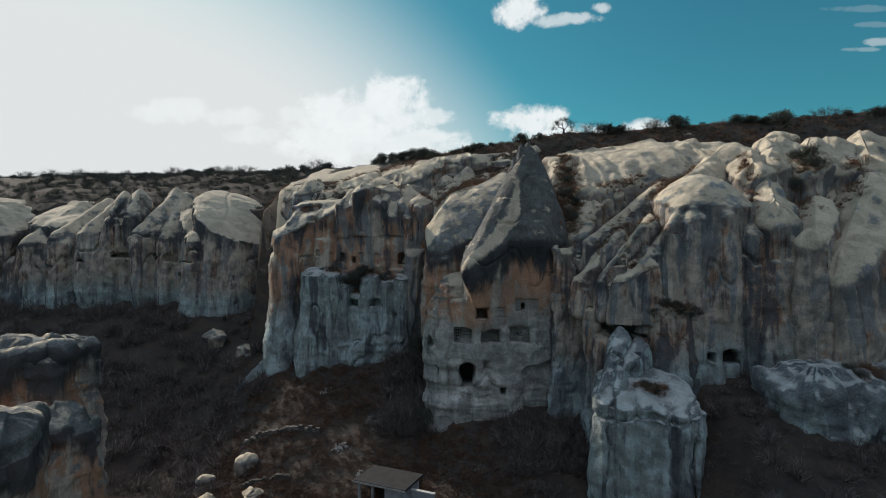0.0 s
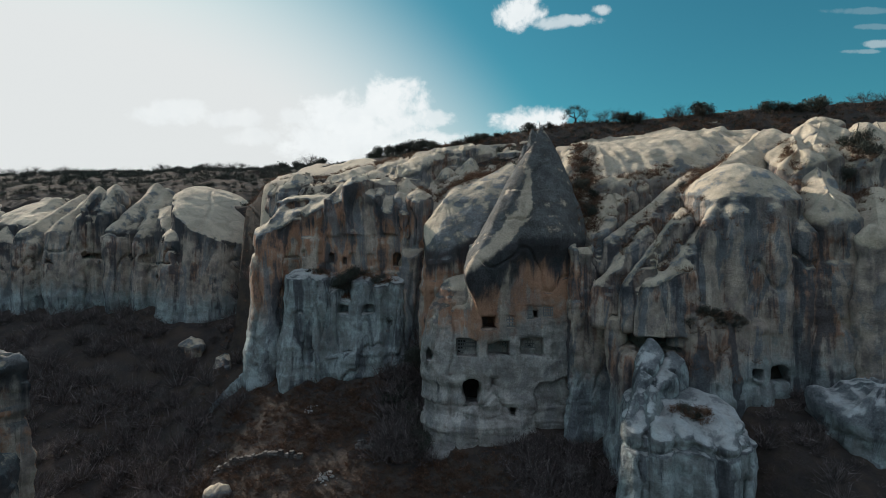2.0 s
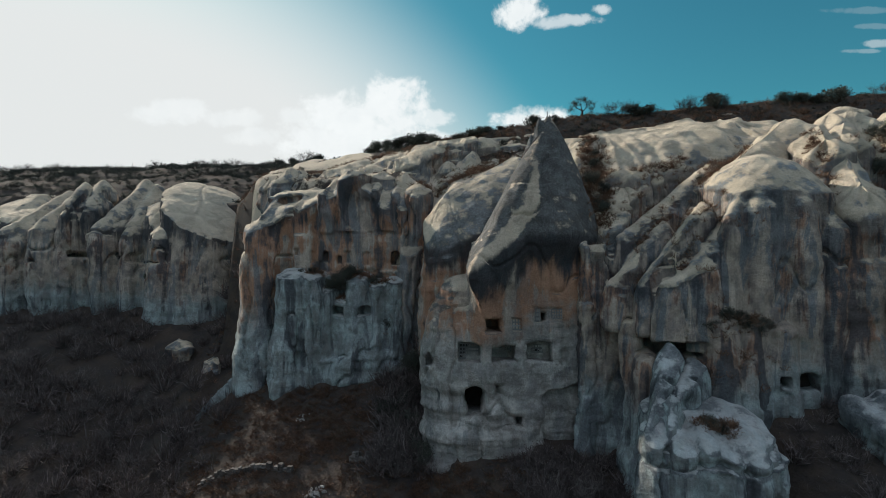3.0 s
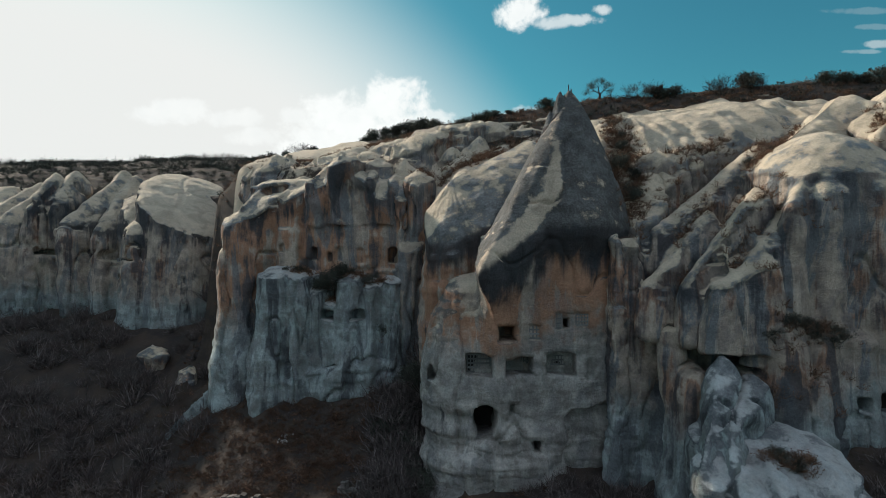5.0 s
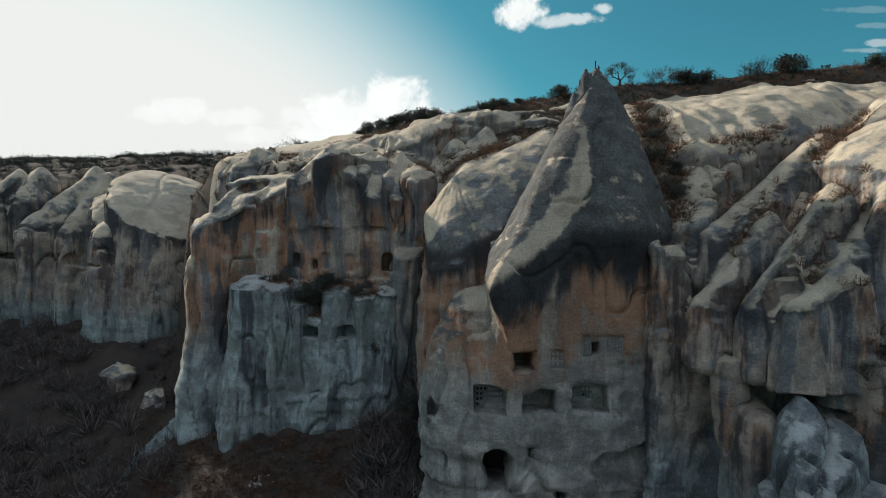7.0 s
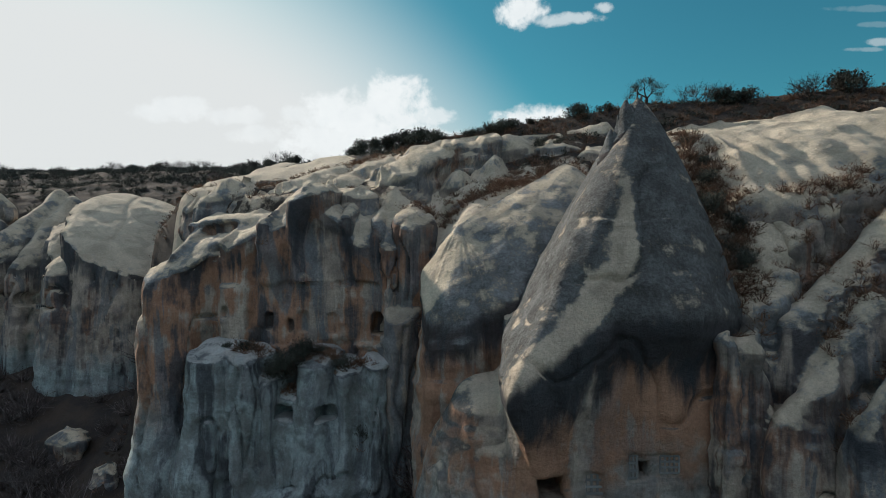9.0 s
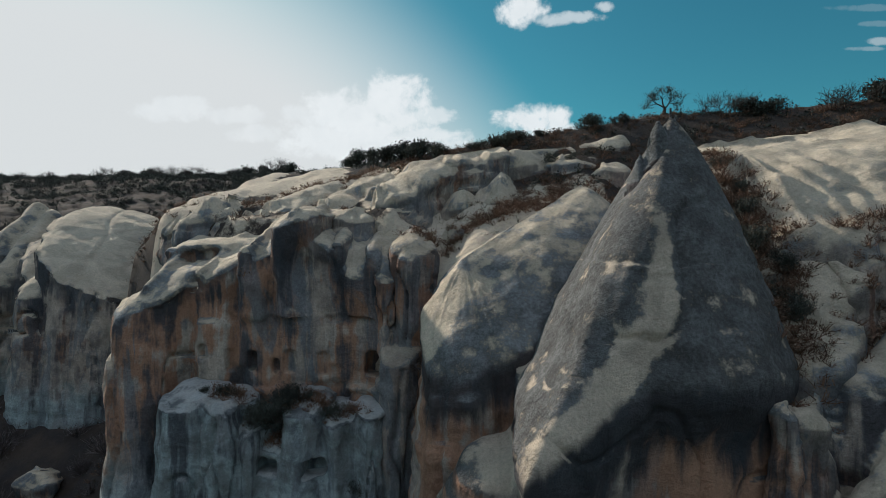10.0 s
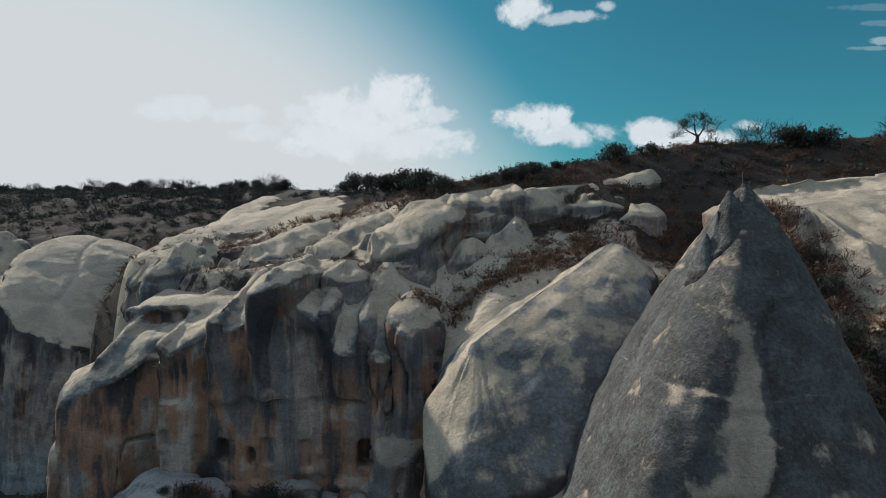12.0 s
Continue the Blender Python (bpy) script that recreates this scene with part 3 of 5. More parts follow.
def sculpt(name, lo, hi, step, shape, level, material, label, seed=1, rough=1.0, flute=1.0, beds=0.3, crack=0.5, fold=0.0, strip=None, parent=None, calm=None):
    """A rock from a field of blended solids, weathered along its normals. level(x, y, z) tells foot 0, eave 1, crest 2."""
    axes = [np.arange(a, b + s * 0.5, s, dtype=np.float32) for a, b, s in zip(lo, hi, step)]
    grid = np.meshgrid(*axes, indexing="ij", sparse=True)
    field = np.array(np.broadcast_to(shape(grid), tuple(len(a) for a in axes)))
    pts, quads = surface_net(field, lo, step, field.shape)
    nrm = np.zeros_like(pts)
    fn = np.cross(pts[quads[:, 2]] - pts[quads[:, 0]], pts[quads[:, 3]] - pts[quads[:, 1]])
    for k in range(4):
        for ax in range(3):
            nrm[:, ax] += np.bincount(quads[:, k], fn[:, ax], len(pts))
    nrm /= np.maximum(np.linalg.norm(nrm, axis=1, keepdims=True), 1e-9)
    lvl = level(pts[:, 0], pts[:, 1], pts[:, 2], nrm)
    wall = smooth(0.62 - nrm[:, 2], 0.0, 0.3)
    d = rough * (0.45 * fbm(pts, 0.16, 3, seed) + 0.15 * (0.3 + 0.7 * wall) * fbm(pts, 0.7, 5, seed + 5, 0.55))
    some = smooth(fbm(pts, (0.11, 0.11, 0.05), 2, seed + 31), -0.25, 0.45)
    warp = pts + 0.9 * np.stack([fbm(pts, 0.2, 2, seed + 41), fbm(pts, 0.2, 2, seed + 43), 0 * pts[:, 0]], 1)
    d += wall * flute * some * (0.36 * ridged(warp, (0.30, 0.30, 0.035), 2, seed + 9) - 0.1)
    d += fold * wall * (0.8 * ridged(warp * np.array((1, 1, 0.10)), 0.17, 2, seed + 70) - 0.3)
    line = np.abs(vnoise(warp * np.array((0.30, 0.30, 0.07)) + 3.1, seed + 21))
    d -= wall * crack * smooth(0.07 - line, 0.0, 0.07)
    d += wall * beds * (0.25 + 0.75 * smooth(0.5 - lvl, 0, 0.4)) * 0.55 * fbm(pts, (0.10, 0.10, 0.9), 4, seed + 12)
    d += (1 - wall) * rough * 0.17 * ridged(warp, (0.4, 0.4, 0.25), 3, seed + 15)
    if calm is not None:
        d *= calm(pts)
    pts = pts + nrm * d[:, None]
    me = bpy.data.meshes.new(name)
    me.vertices.add(len(pts))
    me.vertices.foreach_set("co", pts.reshape(-1).astype(np.float32))
    me.loops.add(quads.size)
    me.loops.foreach_set("vertex_index", quads.ravel().astype(np.int32))
    me.polygons.add(len(quads))
    me.polygons.foreach_set("loop_start", np.arange(0, quads.size, 4, dtype=np.int32))
    me.polygons.foreach_set("use_smooth", np.ones(len(quads), dtype=bool))
    me.update(calc_edges=True)
    bands = np.zeros(len(pts)) if strip is None else strip(pts)
    for k, v in (("level", lvl), ("strip", bands)):
        me.attributes.new(k, "FLOAT", "POINT").data.foreach_set("value", v.astype(np.float32))
    me.materials.append(material)
    ob = new(name, me)
    if parent is not None:
        ob.parent = parent
        return tagged(ob, label)
    return tagged(ob, label, "rock")


def capped(foot, eaves):
    """A level that rises from the foot to an eave line given as (x, z) and stays above it."""
    xs, zs = [a for a, _ in eaves], [b for _, b in eaves]

    def level(x, y, z, n):
        e = np.interp(x, xs, zs)
        up = smooth(n[:, 2], 0.35, 0.6)
        walls = np.where(z > e + 0.4, 0.9, np.clip((z - foot) / (e - foot), 0, 0.97))
        return walls + (1.1 - walls) * up * smooth(z - e, -7, -2)
    return level


# the cone-topped rock with the cave dwelling
AXIS_X, AXIS_Y, TIP_Z = 12.9, 80.4, 38.3
CONE_RING = [  # bearing from the valley side towards the right, reach at the eave, height of the eave, shape of the slope
    (-180, 9.0, 29.0, 0.8), (-130, 8.0, 26.0, 0.9), (-100, 8.6, 23.0, 1.0), (-78, 10.2, 20.6, 1.0), (-62, 12.2, 18.8, 1.0), (-52, 13.3, 18.4, 1.03),
    (-46, 11.2, 20.0, 0.98), (-38, 9.1, 21.8, 0.92), (-28, 7.9, 22.6, 0.86), (0, 7.2, 22.8, 0.86), (30, 7.0, 22.6, 0.80), (55, 6.6, 22.6, 0.74), (90, 6.2, 23.5, 0.72), (130, 7.4, 27.0, 0.75), (180, 9.0, 29.0, 0.8)]


def bearing(x, y):
    return np.degrees(np.arctan2(x - AXIS_X, -(y - AXIS_Y)))


def cone_eave(x, y):
    b = bearing(x, y)
    return [np.interp(b, [r[0] for r in CONE_RING], [r[i] for r in CONE_RING]).astype(np.float32) for i in (1, 2, 3)]


HOUSE_HOLES = [
    # x, z, half width, half height, depth, arch
    (3.55, 4.3, 1.2, 1.85, 7.0, 0.3), (5.9, 5.8, 0.5, 0.7, 0.6, 0.4), (5.45, 13.05, 0.95, 0.8, 3.0, 0.1), (8.3, 13.0, 0.7, 0.75, 0.3, 0.1), (11.35, 13.85, 0.38, 0.58, 3.0, 0.1),
    (11.9, 14.1, 1.75, 0.85, 0.25, 0.0), (2.9, 9.75, 1.35, 1.15, 1.2, 0.1), (6.7, 9.75, 1.65, 1.0, 2.2, 0.12), (10.8, 10.0, 1.6, 1.15, 1.8, 0.25), (8.5, 1.95, 0.45, 0.8, 2.0, 0.4),
    (-1.9, 8.7, 0.25, 0.8, 1.0, 0.5), (13.9, 9.4, 0.5, 1.1, 0.25, 0.4),
]
WALL_Y = 74.7


def chimney_shape(p):
    x, y, z = p
    reach, ez, slope = cone_eave(x, y)
    g = np.clip((TIP_Z - z) / (TIP_Z - ez), 0, 1.4)
    r = np.hypot(x - AXIS_X, y - AXIS_Y)
    bow = 1.7 * np.exp(-((bearing(x, y) + 34) / 16) ** 2) * np.clip(4 * g * (1 - g), 0, 1)
    cone = smax((r - reach * g ** slope - bow * 0.35 - 0.12) * 0.75, (ez - z - 1.7 * (reach - r)) * 0.5, 0.8) + 0.05 * np.exp(-((z - 29.3 - 0.15 * np.sin(x)) / 0.16) ** 2)
    body = column(p, 10.4, 83.0, 7.3, 8.35, 27.0, (0, 0), ((0, 1.04), (0.12, 1.02), (0.2, 1.0), (1, 0.985)), 7.0, foot=-3.0)
    body = smax(body, z - ez - 0.3 - 0.2 * (reach - r), 0.4)
    # the buttress at the dwelling's corner, with its bedded foot
    side = column(p, 2.4, 79.2, 5.3, 5.0, 18.2, (0.1, 0.25), ((0, 1.0), (0.17, 0.99), (0.2, 0.93), (0.36, 0.97), (0.42, 1.02), (0.6, 0.97), (0.8, 0.80), (1, 0.45)), 2.4, foot=-3.0, edge=1.2)
    spur = column(p, 4.6, 76.0, 1.9, 2.2, 20.0, (0.3, 0.2), ((0, 1.25), (0.65, 1.1), (1, 0.75)), 2.0, foot=-3.0)
    plinth = column(p, 4.5, 79.0, 6.6, 5.6, 1.6, (0, 0.05), ((0, 1.03), (0.6, 1.0), (1, 0.93)), 3.4, foot=-3.0)
    right = column(p, 18.0, 82.5, 4.4, 7.6, 13.9, (0, 0.4), ((0, 1.0), (0.5, 1.03), (1, 1.0)), 3.0, foot=-3.0)
    pier = column(p, 21.0, 76.2, 1.5, 2.6, 11.0, (0, 0.2), ((0, 1.3), (0.5, 1.0), (1, 0.7)), 2.2, foot=-3.0)
    d = smin(body, side, 0.8)
    d = smin(d, spur, 0.7)
    d = smin(d, plinth, 0.35)
    d = smin(d, right, 0.9)
    d = smin(d, pier, 0.5)
    # the undercut below the right half of the wall
    under = np.maximum(np.maximum(11.4 - x - 0.25 * np.sin(2 * z), z - 4.4 - 0.45 * np.clip(x - 11, 0, 3) - 0.35 * np.sin(1.7 * x)), np.maximum(y - 75.7 - 0.12 * (x - 12), x - 20.4))
    d = smax(d, -under, 0.5)
    # a thin break in the rock above the dwelling
    d = d + 0.16 * np.exp(-((z - 14.9 + 0.12 * (x - 16)) / 0.14) ** 2) * smooth(x, 14.5, 16.0)
    d = smin(d, cone, 0.45)
    for hx, hz, hw, hh, deep, arch in HOUSE_HOLES:
        d = np.maximum(d, -box_hole(p, hx, hz, hw, hh, (WALL_Y if hx > 0 else 76.5) + deep, arch))
    return d


def chimney_level(x, y, z, n):
    _, ez, _ = cone_eave(x, y)
    side = 0.98 * smooth(z, -3, 22) * (x < 2.2) + (x >= 2.2) * np.clip((z + 3) / (ez + 3), 0, 0.985)
    t = smooth(z - ez, -0.7, 0.7)
    return side * (1 - t) + (1 + np.clip((z - ez) / (TIP_Z - ez), 0, 1)) * t


def chimney_strip(p):
    x, y, z = p.T
    mid = np.interp(z, [18, 21, 23, 25.3, 27.2, 30, 32, 35], [2.2, 5.2, 7.2, 8.9, 10.1, 10.7, 10.9, 11.2])
    wide = np.interp(z, [18, 22, 26, 30, 33], [0.65, 1.0, 0.7, 0.35, 0.1]) * (1 + 0.15 * fbm(p, 0.3, 1, 77))
    main = smooth(wide - np.where(x > mid, 1.2, 0.85) * np.abs(x - mid), -0.8, 0.6) * smooth(34.5 - z, 0, 4.0)
    return main * (y < 81)


chimney = sculpt("fairy_chimney", (-5.0, 71.0, -4.0), (23.0, 90.0, 39.0), (0.17, 0.24, 0.17), chimney_shape, chimney_level, M_CONE,
                 "grey cone-topped tuff rock with carved cave dwelling in its front", 11, 0.45, 0.35, 0.45, 0.25, 0.15, chimney_strip,
                 calm=lambda q: 0.35 + 0.65 * smooth(37.0 - q[:, 2], 0, 6) + 0.35 * smooth(17.0 - q[:, 2], 0, 2))
for k, (x, y, z, r, h) in enumerate([(11.75, 79.5, 37.9, 0.5, 3.4), (12.25, 79.7, 37.7, 0.32, 2.0), (11.2, 79.5, 37.0, 0.46, 2.8), (10.75, 79.7, 35.9, 0.42, 2.2), (10.3, 79.9, 34.8, 0.36, 1.8), (13.1, 80.3, 38.5, 0.42, 1.0)]):
    knob(x, y, z, r, h, "jagged brown tuff prong at the cone's tip", M_DARK, 400 + k, size=0.10, roof_p=1.15, parent=chimney, cap=0.75)
for k, (x, y, z, r) in enumerate([(15.9, 73.9, 22.6, 0.85), (16.9, 74.5, 22.0, 0.8), (16.2, 73.9, 21.2, 0.6), (17.3, 74.6, 20.8, 0.6)]):
    knob(x, y, z, r, 1.1, "grey weathered tuff knob on the cone's shoulder", M_FIN, 420 + k, size=0.16, roof_p=0.5, parent=chimney)

rock("rock_dome", ((0.2, 87.0, 29.4), (10.5, 93, 35.6)),
     [(-2.4, 83.0, 21.4), (-0.6, 81.6, 21.0), (1.8, 81.2, 21.8), (4.5, 81.8, 23.4), (8.6, 85.6, 28.2), (12, 90, 32.4), (13, 96, 34), (6, 96, 32), (-0.5, 92, 28.5), (-2.8, 87, 25)],
     0, M_DOME, "pale rounded tuff dome with brown streaked wall below", flare=0.3, swell=0.6, size=0.26, rough=0.4, flute=0.9, roof_p=0.72, strips=[(-2.6, 85.0, 1.6)], seed=21, fold=0.2, ribs=0.10)
rock("rock_rib", ((5.2, 84.5, 26.5), (8.6, 89.0, 32.0)),
     [(4.0, 83.2, 22.5), (5.0, 82.6, 22.5), (6.6, 83.6, 25), (9.4, 87.2, 29.5), (9.8, 89.6, 31), (7.6, 89.2, 30), (4.8, 85.8, 25.5)],
     2, M_PALE, "tan tuff rib between the dome and the cone", flare=0.4, size=0.28, rough=0.25, roof_p=0.7, seed=22)

# the butte: a row of buttresses with slanting roofs, and a chalky bench before it
BUTTE_HOLES = [(-7.2, 20.3, 0.62, 1.0, 94.0, 0.1), (-15.6, 20.0, 0.30, 0.6, 93.2, 0), (-14.4, 20.4, 0.50, 0.95, 92.7, 0), (-11.6, 20.2, 0.45, 1.0, 92.8, 0), (-9.3, 20.2, 0.42, 0.9, 92.3, 0), (-17.6, 20.5, 0.36, 0.8, 93.3, 0), (-19.6, 20.4, 0.36, 0.9, 93.3, 0), (-22.0, 21.2, 0.3, 0.6, 93.2, 0.3)]


def butte_shape(p):
    x, y, z = p
    flare = ((0, 1.10), (0.08, 1.06), (0.3, 1.0), (1, 0.97))
    d = column(p, -15.5, 102.4, 12.6, 6.2, 31.6, (0.03, 0.10), ((0, 1.0), (1, 0.98)), 4.0, edge=1.5, foot=2.0)
    for cx, cy, rx, ry, top, slope, power, drift, k in (
            (-26.6, 97.2, 3.4, 5.0, 27.9, (0.36, 0.34), 2.8, (-1.6, -0.8), 0.5),     # corner buttress
            (-21.0, 97.0, 3.0, 4.3, 29.8, (0.62, 0.30), 3.0, (-0.6, -0.3), 0.45),    # gable with a slanting white roof
            (-17.0, 96.6, 1.9, 4.6, 31.4, (0.55, 0.20), 2.4, (-0.3, -0.3), 0.4),
            (-14.2, 96.0, 2.3, 4.9, 33.6, (0.25, 0.05), 2.2, (0.0, -0.3), 0.4),      # the peak
            (-11.8, 96.8, 2.0, 4.6, 31.8, (-0.55, 0.15), 2.4, (0.2, -0.3), 0.5),
            (-8.6, 96.6, 2.4, 5.2, 31.0, (-0.12, 0.50), 2.4, (0.3, 0.0), 0.6),       # white-capped buttresses
            (-6.2, 96.0, 1.5, 5.2, 31.2, (0.0, 0.55), 2.2, (0.2, 0.0), 0.4),
            (-4.0, 93.6, 1.55, 3.4, 31.4, (0.1, 0.40), 2.0, (0.4, 0.0), 0.3)):       # pillar
        d = smin(d, column(p, cx, cy, rx, ry, top, slope, flare, power, drift, edge=0.8, foot=2.0, bend=0.9), k)
    d = smin(d, column(p, -23.0, 99.4, 6.0, 4.8, 29.4, (0.28, 0.2), ((0, 1.0), (1, 0.98)), 3.0, edge=1.0, foot=2.0), 0.8)
    for a, b, w0, w1, drop in (((-27.4, 94.0, 27.2), (-26.0, 101.0, 31.4), 0.9, 2.0, 1.6), ((-22.6, 93.4, 28.2), (-20.6, 101.0, 32.6), 0.9, 1.8, 1.5), ((-18.0, 93.0, 30.8), (-17.0, 101.0, 33.6), 0.8, 1.6, 1.5), ((-14.1, 92.2, 33.5), (-13.4, 101.0, 34.4), 0.7, 2.0, 2.4),
                               ((-10.4, 93.0, 30.8), (-10.0, 101.0, 33.8), 0.8, 1.6, 1.3), ((-7.4, 92.6, 30.0), (-7.0, 100.0, 33.4), 0.8, 1.5, 1.2)):
        d = smin(d, ridge_solid(p, a, b, w0, w1, drop, 20.0, 1.4), 0.35)
    d = smin(d, ridge_solid(p, (-35.4, 89.6, -1.6), (-31.2, 93.8, 3.4), 0.2, 0.5, 1.0, -4.0), 0.3)
    d = smin(d, column(p, -4.6, 93.4, 2.6, 4.4, 22.6, (0.15, 0.3), flare, 2.6, (-1.2, -1.2), foot=2.0, edge=1.2), 0.6)
    # the orange hollow under the peak and the carved gallery behind the ledge
    d = smax(d, -(np.sqrt(((x + 12.6) / 2.2) ** 2 + ((y - 90.9) / 1.9) ** 2 + ((z - 27.4) / 3.6) ** 2) - 1) * 1.6, 0.6)
    d = smax(d, -np.maximum(np.maximum(np.abs(x + 15.2) - 8.2, np.abs(z - 21.2) - 2.7), y - 92.3), 0.5)
    for hx, hz, hw, hh, back, arch in BUTTE_HOLES:
        d = np.maximum(d, -box_hole(p, hx, hz, hw, hh, back, arch))
    return d


butte = sculpt("rock_butte", (-38.5, 86.0, -3.0), (0.5, 106.0, 36.0), (0.24, 0.32, 0.24), butte_shape,
               capped(2.0, ((-33, 24.0), (-29.5, 26.0), (-25, 27.8), (-22.8, 27.4), (-18, 30.6), (-14, 33.2), (-11.4, 30.8), (-9, 29.2), (-6, 28.6), (-3, 29.4), (0, 28))), M_TUFF,
               "broad tuff butte with gabled top and rust-stained cliff face", 31, 0.6, 0.7, 0.25, 0.6, 0.9,
               calm=lambda q: 1 - 0.85 * smooth(8.6 - np.abs(q[:, 0] + 14.6), 0, 1) * smooth(2.9 - np.abs(q[:, 2] - 21.2), 0, 0.6))


def bench_shape(p):
    x, y, z = p
    flare = ((0, 1.14), (0.15, 1.05), (0.4, 1.0), (0.9, 0.95), (1, 0.9))
    d = column(p, -14.5, 93.0, 9.0, 4.2, 15.0, (0.05, 0.2), flare, 4.0, foot=2.0)
    for cx, cy, rx, ry, top, drift, k in ((-21.6, 91.4, 2.5, 3.6, 18.6, (-0.4, -0.6), 0.4), (-18.6, 90.6, 1.7, 3.0, 18.2, (-0.1, -0.6), 0.35), (-16.6, 91.4, 1.3, 3.0, 16.4, (0.0, -0.4), 0.3), (-12.2, 91.2, 1.8, 3.2, 18.0, (0.1, -0.5), 0.4),
                                          (-9.6, 91.4, 1.6, 3.2, 17.2, (0.2, -0.4), 0.4), (-7.0, 91.6, 1.7, 3.6, 17.8, (0.3, -0.8), 0.5)):
        d = smin(d, column(p, cx, cy, rx, ry, top, (0.0, 0.1), flare, 2.3, drift, foot=2.0, edge=0.5, bend=0.5), k)
    d = smin(d, column(p, -14.0, 92.4, 10.2, 5.0, 6.4, (0.16, 0.0), ((0, 1.04), (0.5, 1.0), (1, 0.96)), 4.0, foot=2.0), 0.4)
    for hx, hz, hw, hh, back, arch in ((-15.0, 13.0, 1.0, 0.8, 91.4, 0.4), (-11.4, 13.0, 0.8, 0.6, 90.0, 0.4)):
        d = np.maximum(d, -box_hole(p, hx, hz, hw, hh, back, arch))
    return d


sculpt("bench", (-26.0, 85.0, 0.0), (-3.0, 96.0, 20.0), (0.2, 0.26, 0.2), bench_shape, capped(2.0, ((-26, 17.4), (-3, 16.8))), M_CHALK,
       "chalky blue-grey tuff bench below the cliff", 41, 0.75, 0.9, 0.4, 0.5, 0.6, parent=butte)

# the far ridge
FAR_HOLES = [(-60.4, 20.0, 1.6, 0.9, 120.6, 0.6), (-56.0, 19.2, 2.1, 0.25, 118.9, 0), (-56.0, 23.4, 0.3, 0.5, 118.9, 0.3), (-58.2, 16.2, 1.2, 0.5, 119.2, 0.2), (-72.6, 20.5, 1.6, 0.7, 120.4, 0.3), (-80, 19.5, 1.2, 0.6, 120.0, 0.3)]


def far_shape(p):
    wide = ((0, 1.08), (0.2, 1.0), (1, 0.97))
    d = column(p, -66.0, 133.0, 34.0, 11.5, 31.0, (-0.05, 0.40), wide, 5.0, edge=1.5, foot=6.0)
    for cx, cy, rx, ry, top, slope, power, bend, k, turn in (
            (-54.6, 118.2, 3.2, 3.6, 26.8, (0.0, 0.35), 2.4, 1.8, 0.35, 10),      # gable over the far caves
            (-58.4, 122.6, 2.3, 5.4, 30.0, (-0.2, 0.50), 2.6, 1.0, 0.3, 20),      # plate beside it
            (-44.4, 121.0, 3.0, 5.0, 25.0, (-0.2, 0.35), 2.6, 1.0, 0.4, 15), (-40.6, 123.4, 2.4, 5.0, 24.2, (-0.1, 0.4), 2.4, 1.0, 0.4, 10)):
        d = smin(d, column(p, cx, cy, rx, ry, top, slope, wide, power, (0.0, -0.8), edge=0.7, foot=6.0, bend=bend, turn=turn), k)
    for a, b, w0, w1, drop, k in (((-62.8, 118.6, 25.6), (-63.6, 131.0, 36.2), 1.7, 2.4, 2.6, 0.4), ((-67.8, 118.6, 27.0), (-66.4, 132.0, 37.2), 2.2, 2.8, 3.2, 0.4), ((-71.4, 120.4, 31.6), (-72.2, 125.6, 36.4), 1.6, 2.2, 3.4, 0.3), ((-74.8, 119.0, 31.0), (-75.0, 124.4, 35.8), 1.9, 2.3, 3.6, 0.3),
                                  ((-79.6, 119.4, 28.2), (-78.4, 129.0, 35.0), 2.6, 3.0, 3.4, 0.5), ((-86.5, 119.0, 26.0), (-83.0, 131.0, 34.6), 2.4, 3.4, 3.0, 0.5), ((-94.6, 120.6, 25.0), (-90.0, 132.0, 34.0), 3.0, 3.6, 3.6, 0.5)):
        d = smin(d, ridge_solid(p, a, b, w0, w1, drop, 3.0, 1.6), k)
    d = smin(d, column(p, -70.0, 130.0, 34.0, 11.4, 22.0, (0.0, 0.3), ((0, 1.03), (1, 0.96)), 4.0, foot=4.0), 0.8)
    for hx, hz, hw, hh, back, arch in FAR_HOLES:
        d = np.maximum(d, -box_hole(p, hx, hz, hw, hh, back, arch))
    return d


far_ridge = sculpt("rock_ridge", (-101.0, 111.0, 3.0), (-35.0, 145.0, 43.0), (0.36, 0.45, 0.36), far_shape,
                   capped(6.0, ((-101, 26), (-84, 28), (-76, 30.5), (-68, 27), (-62, 25.2), (-56, 25.6), (-52, 23.4), (-46, 22.8), (-40, 22.0), (-36, 23))), M_FAR,
                   "pale slab-topped tuff ridge over a cliff with caves", 51, 0.7, 0.8, 0.35, 0.8, 1.0)


def slab_shape(p):
    d = column(p, -48.8, 125.4, 9.2, 11.6, 31.8, (-0.44, 0.40), ((0, 1.0), (1, 0.98)), 2.5, (0.0, -0.6), foot=6.0, edge=0.6, bend=1.6, turn=20)
    x, y, z = p
    # a seam down the slab
    return d + 0.22 * np.exp(-((x + 50.6 + 0.35 * (y - 124) + 0.4 * np.sin(0.5 * y)) / 0.22) ** 2) * smooth(z, 25, 30)


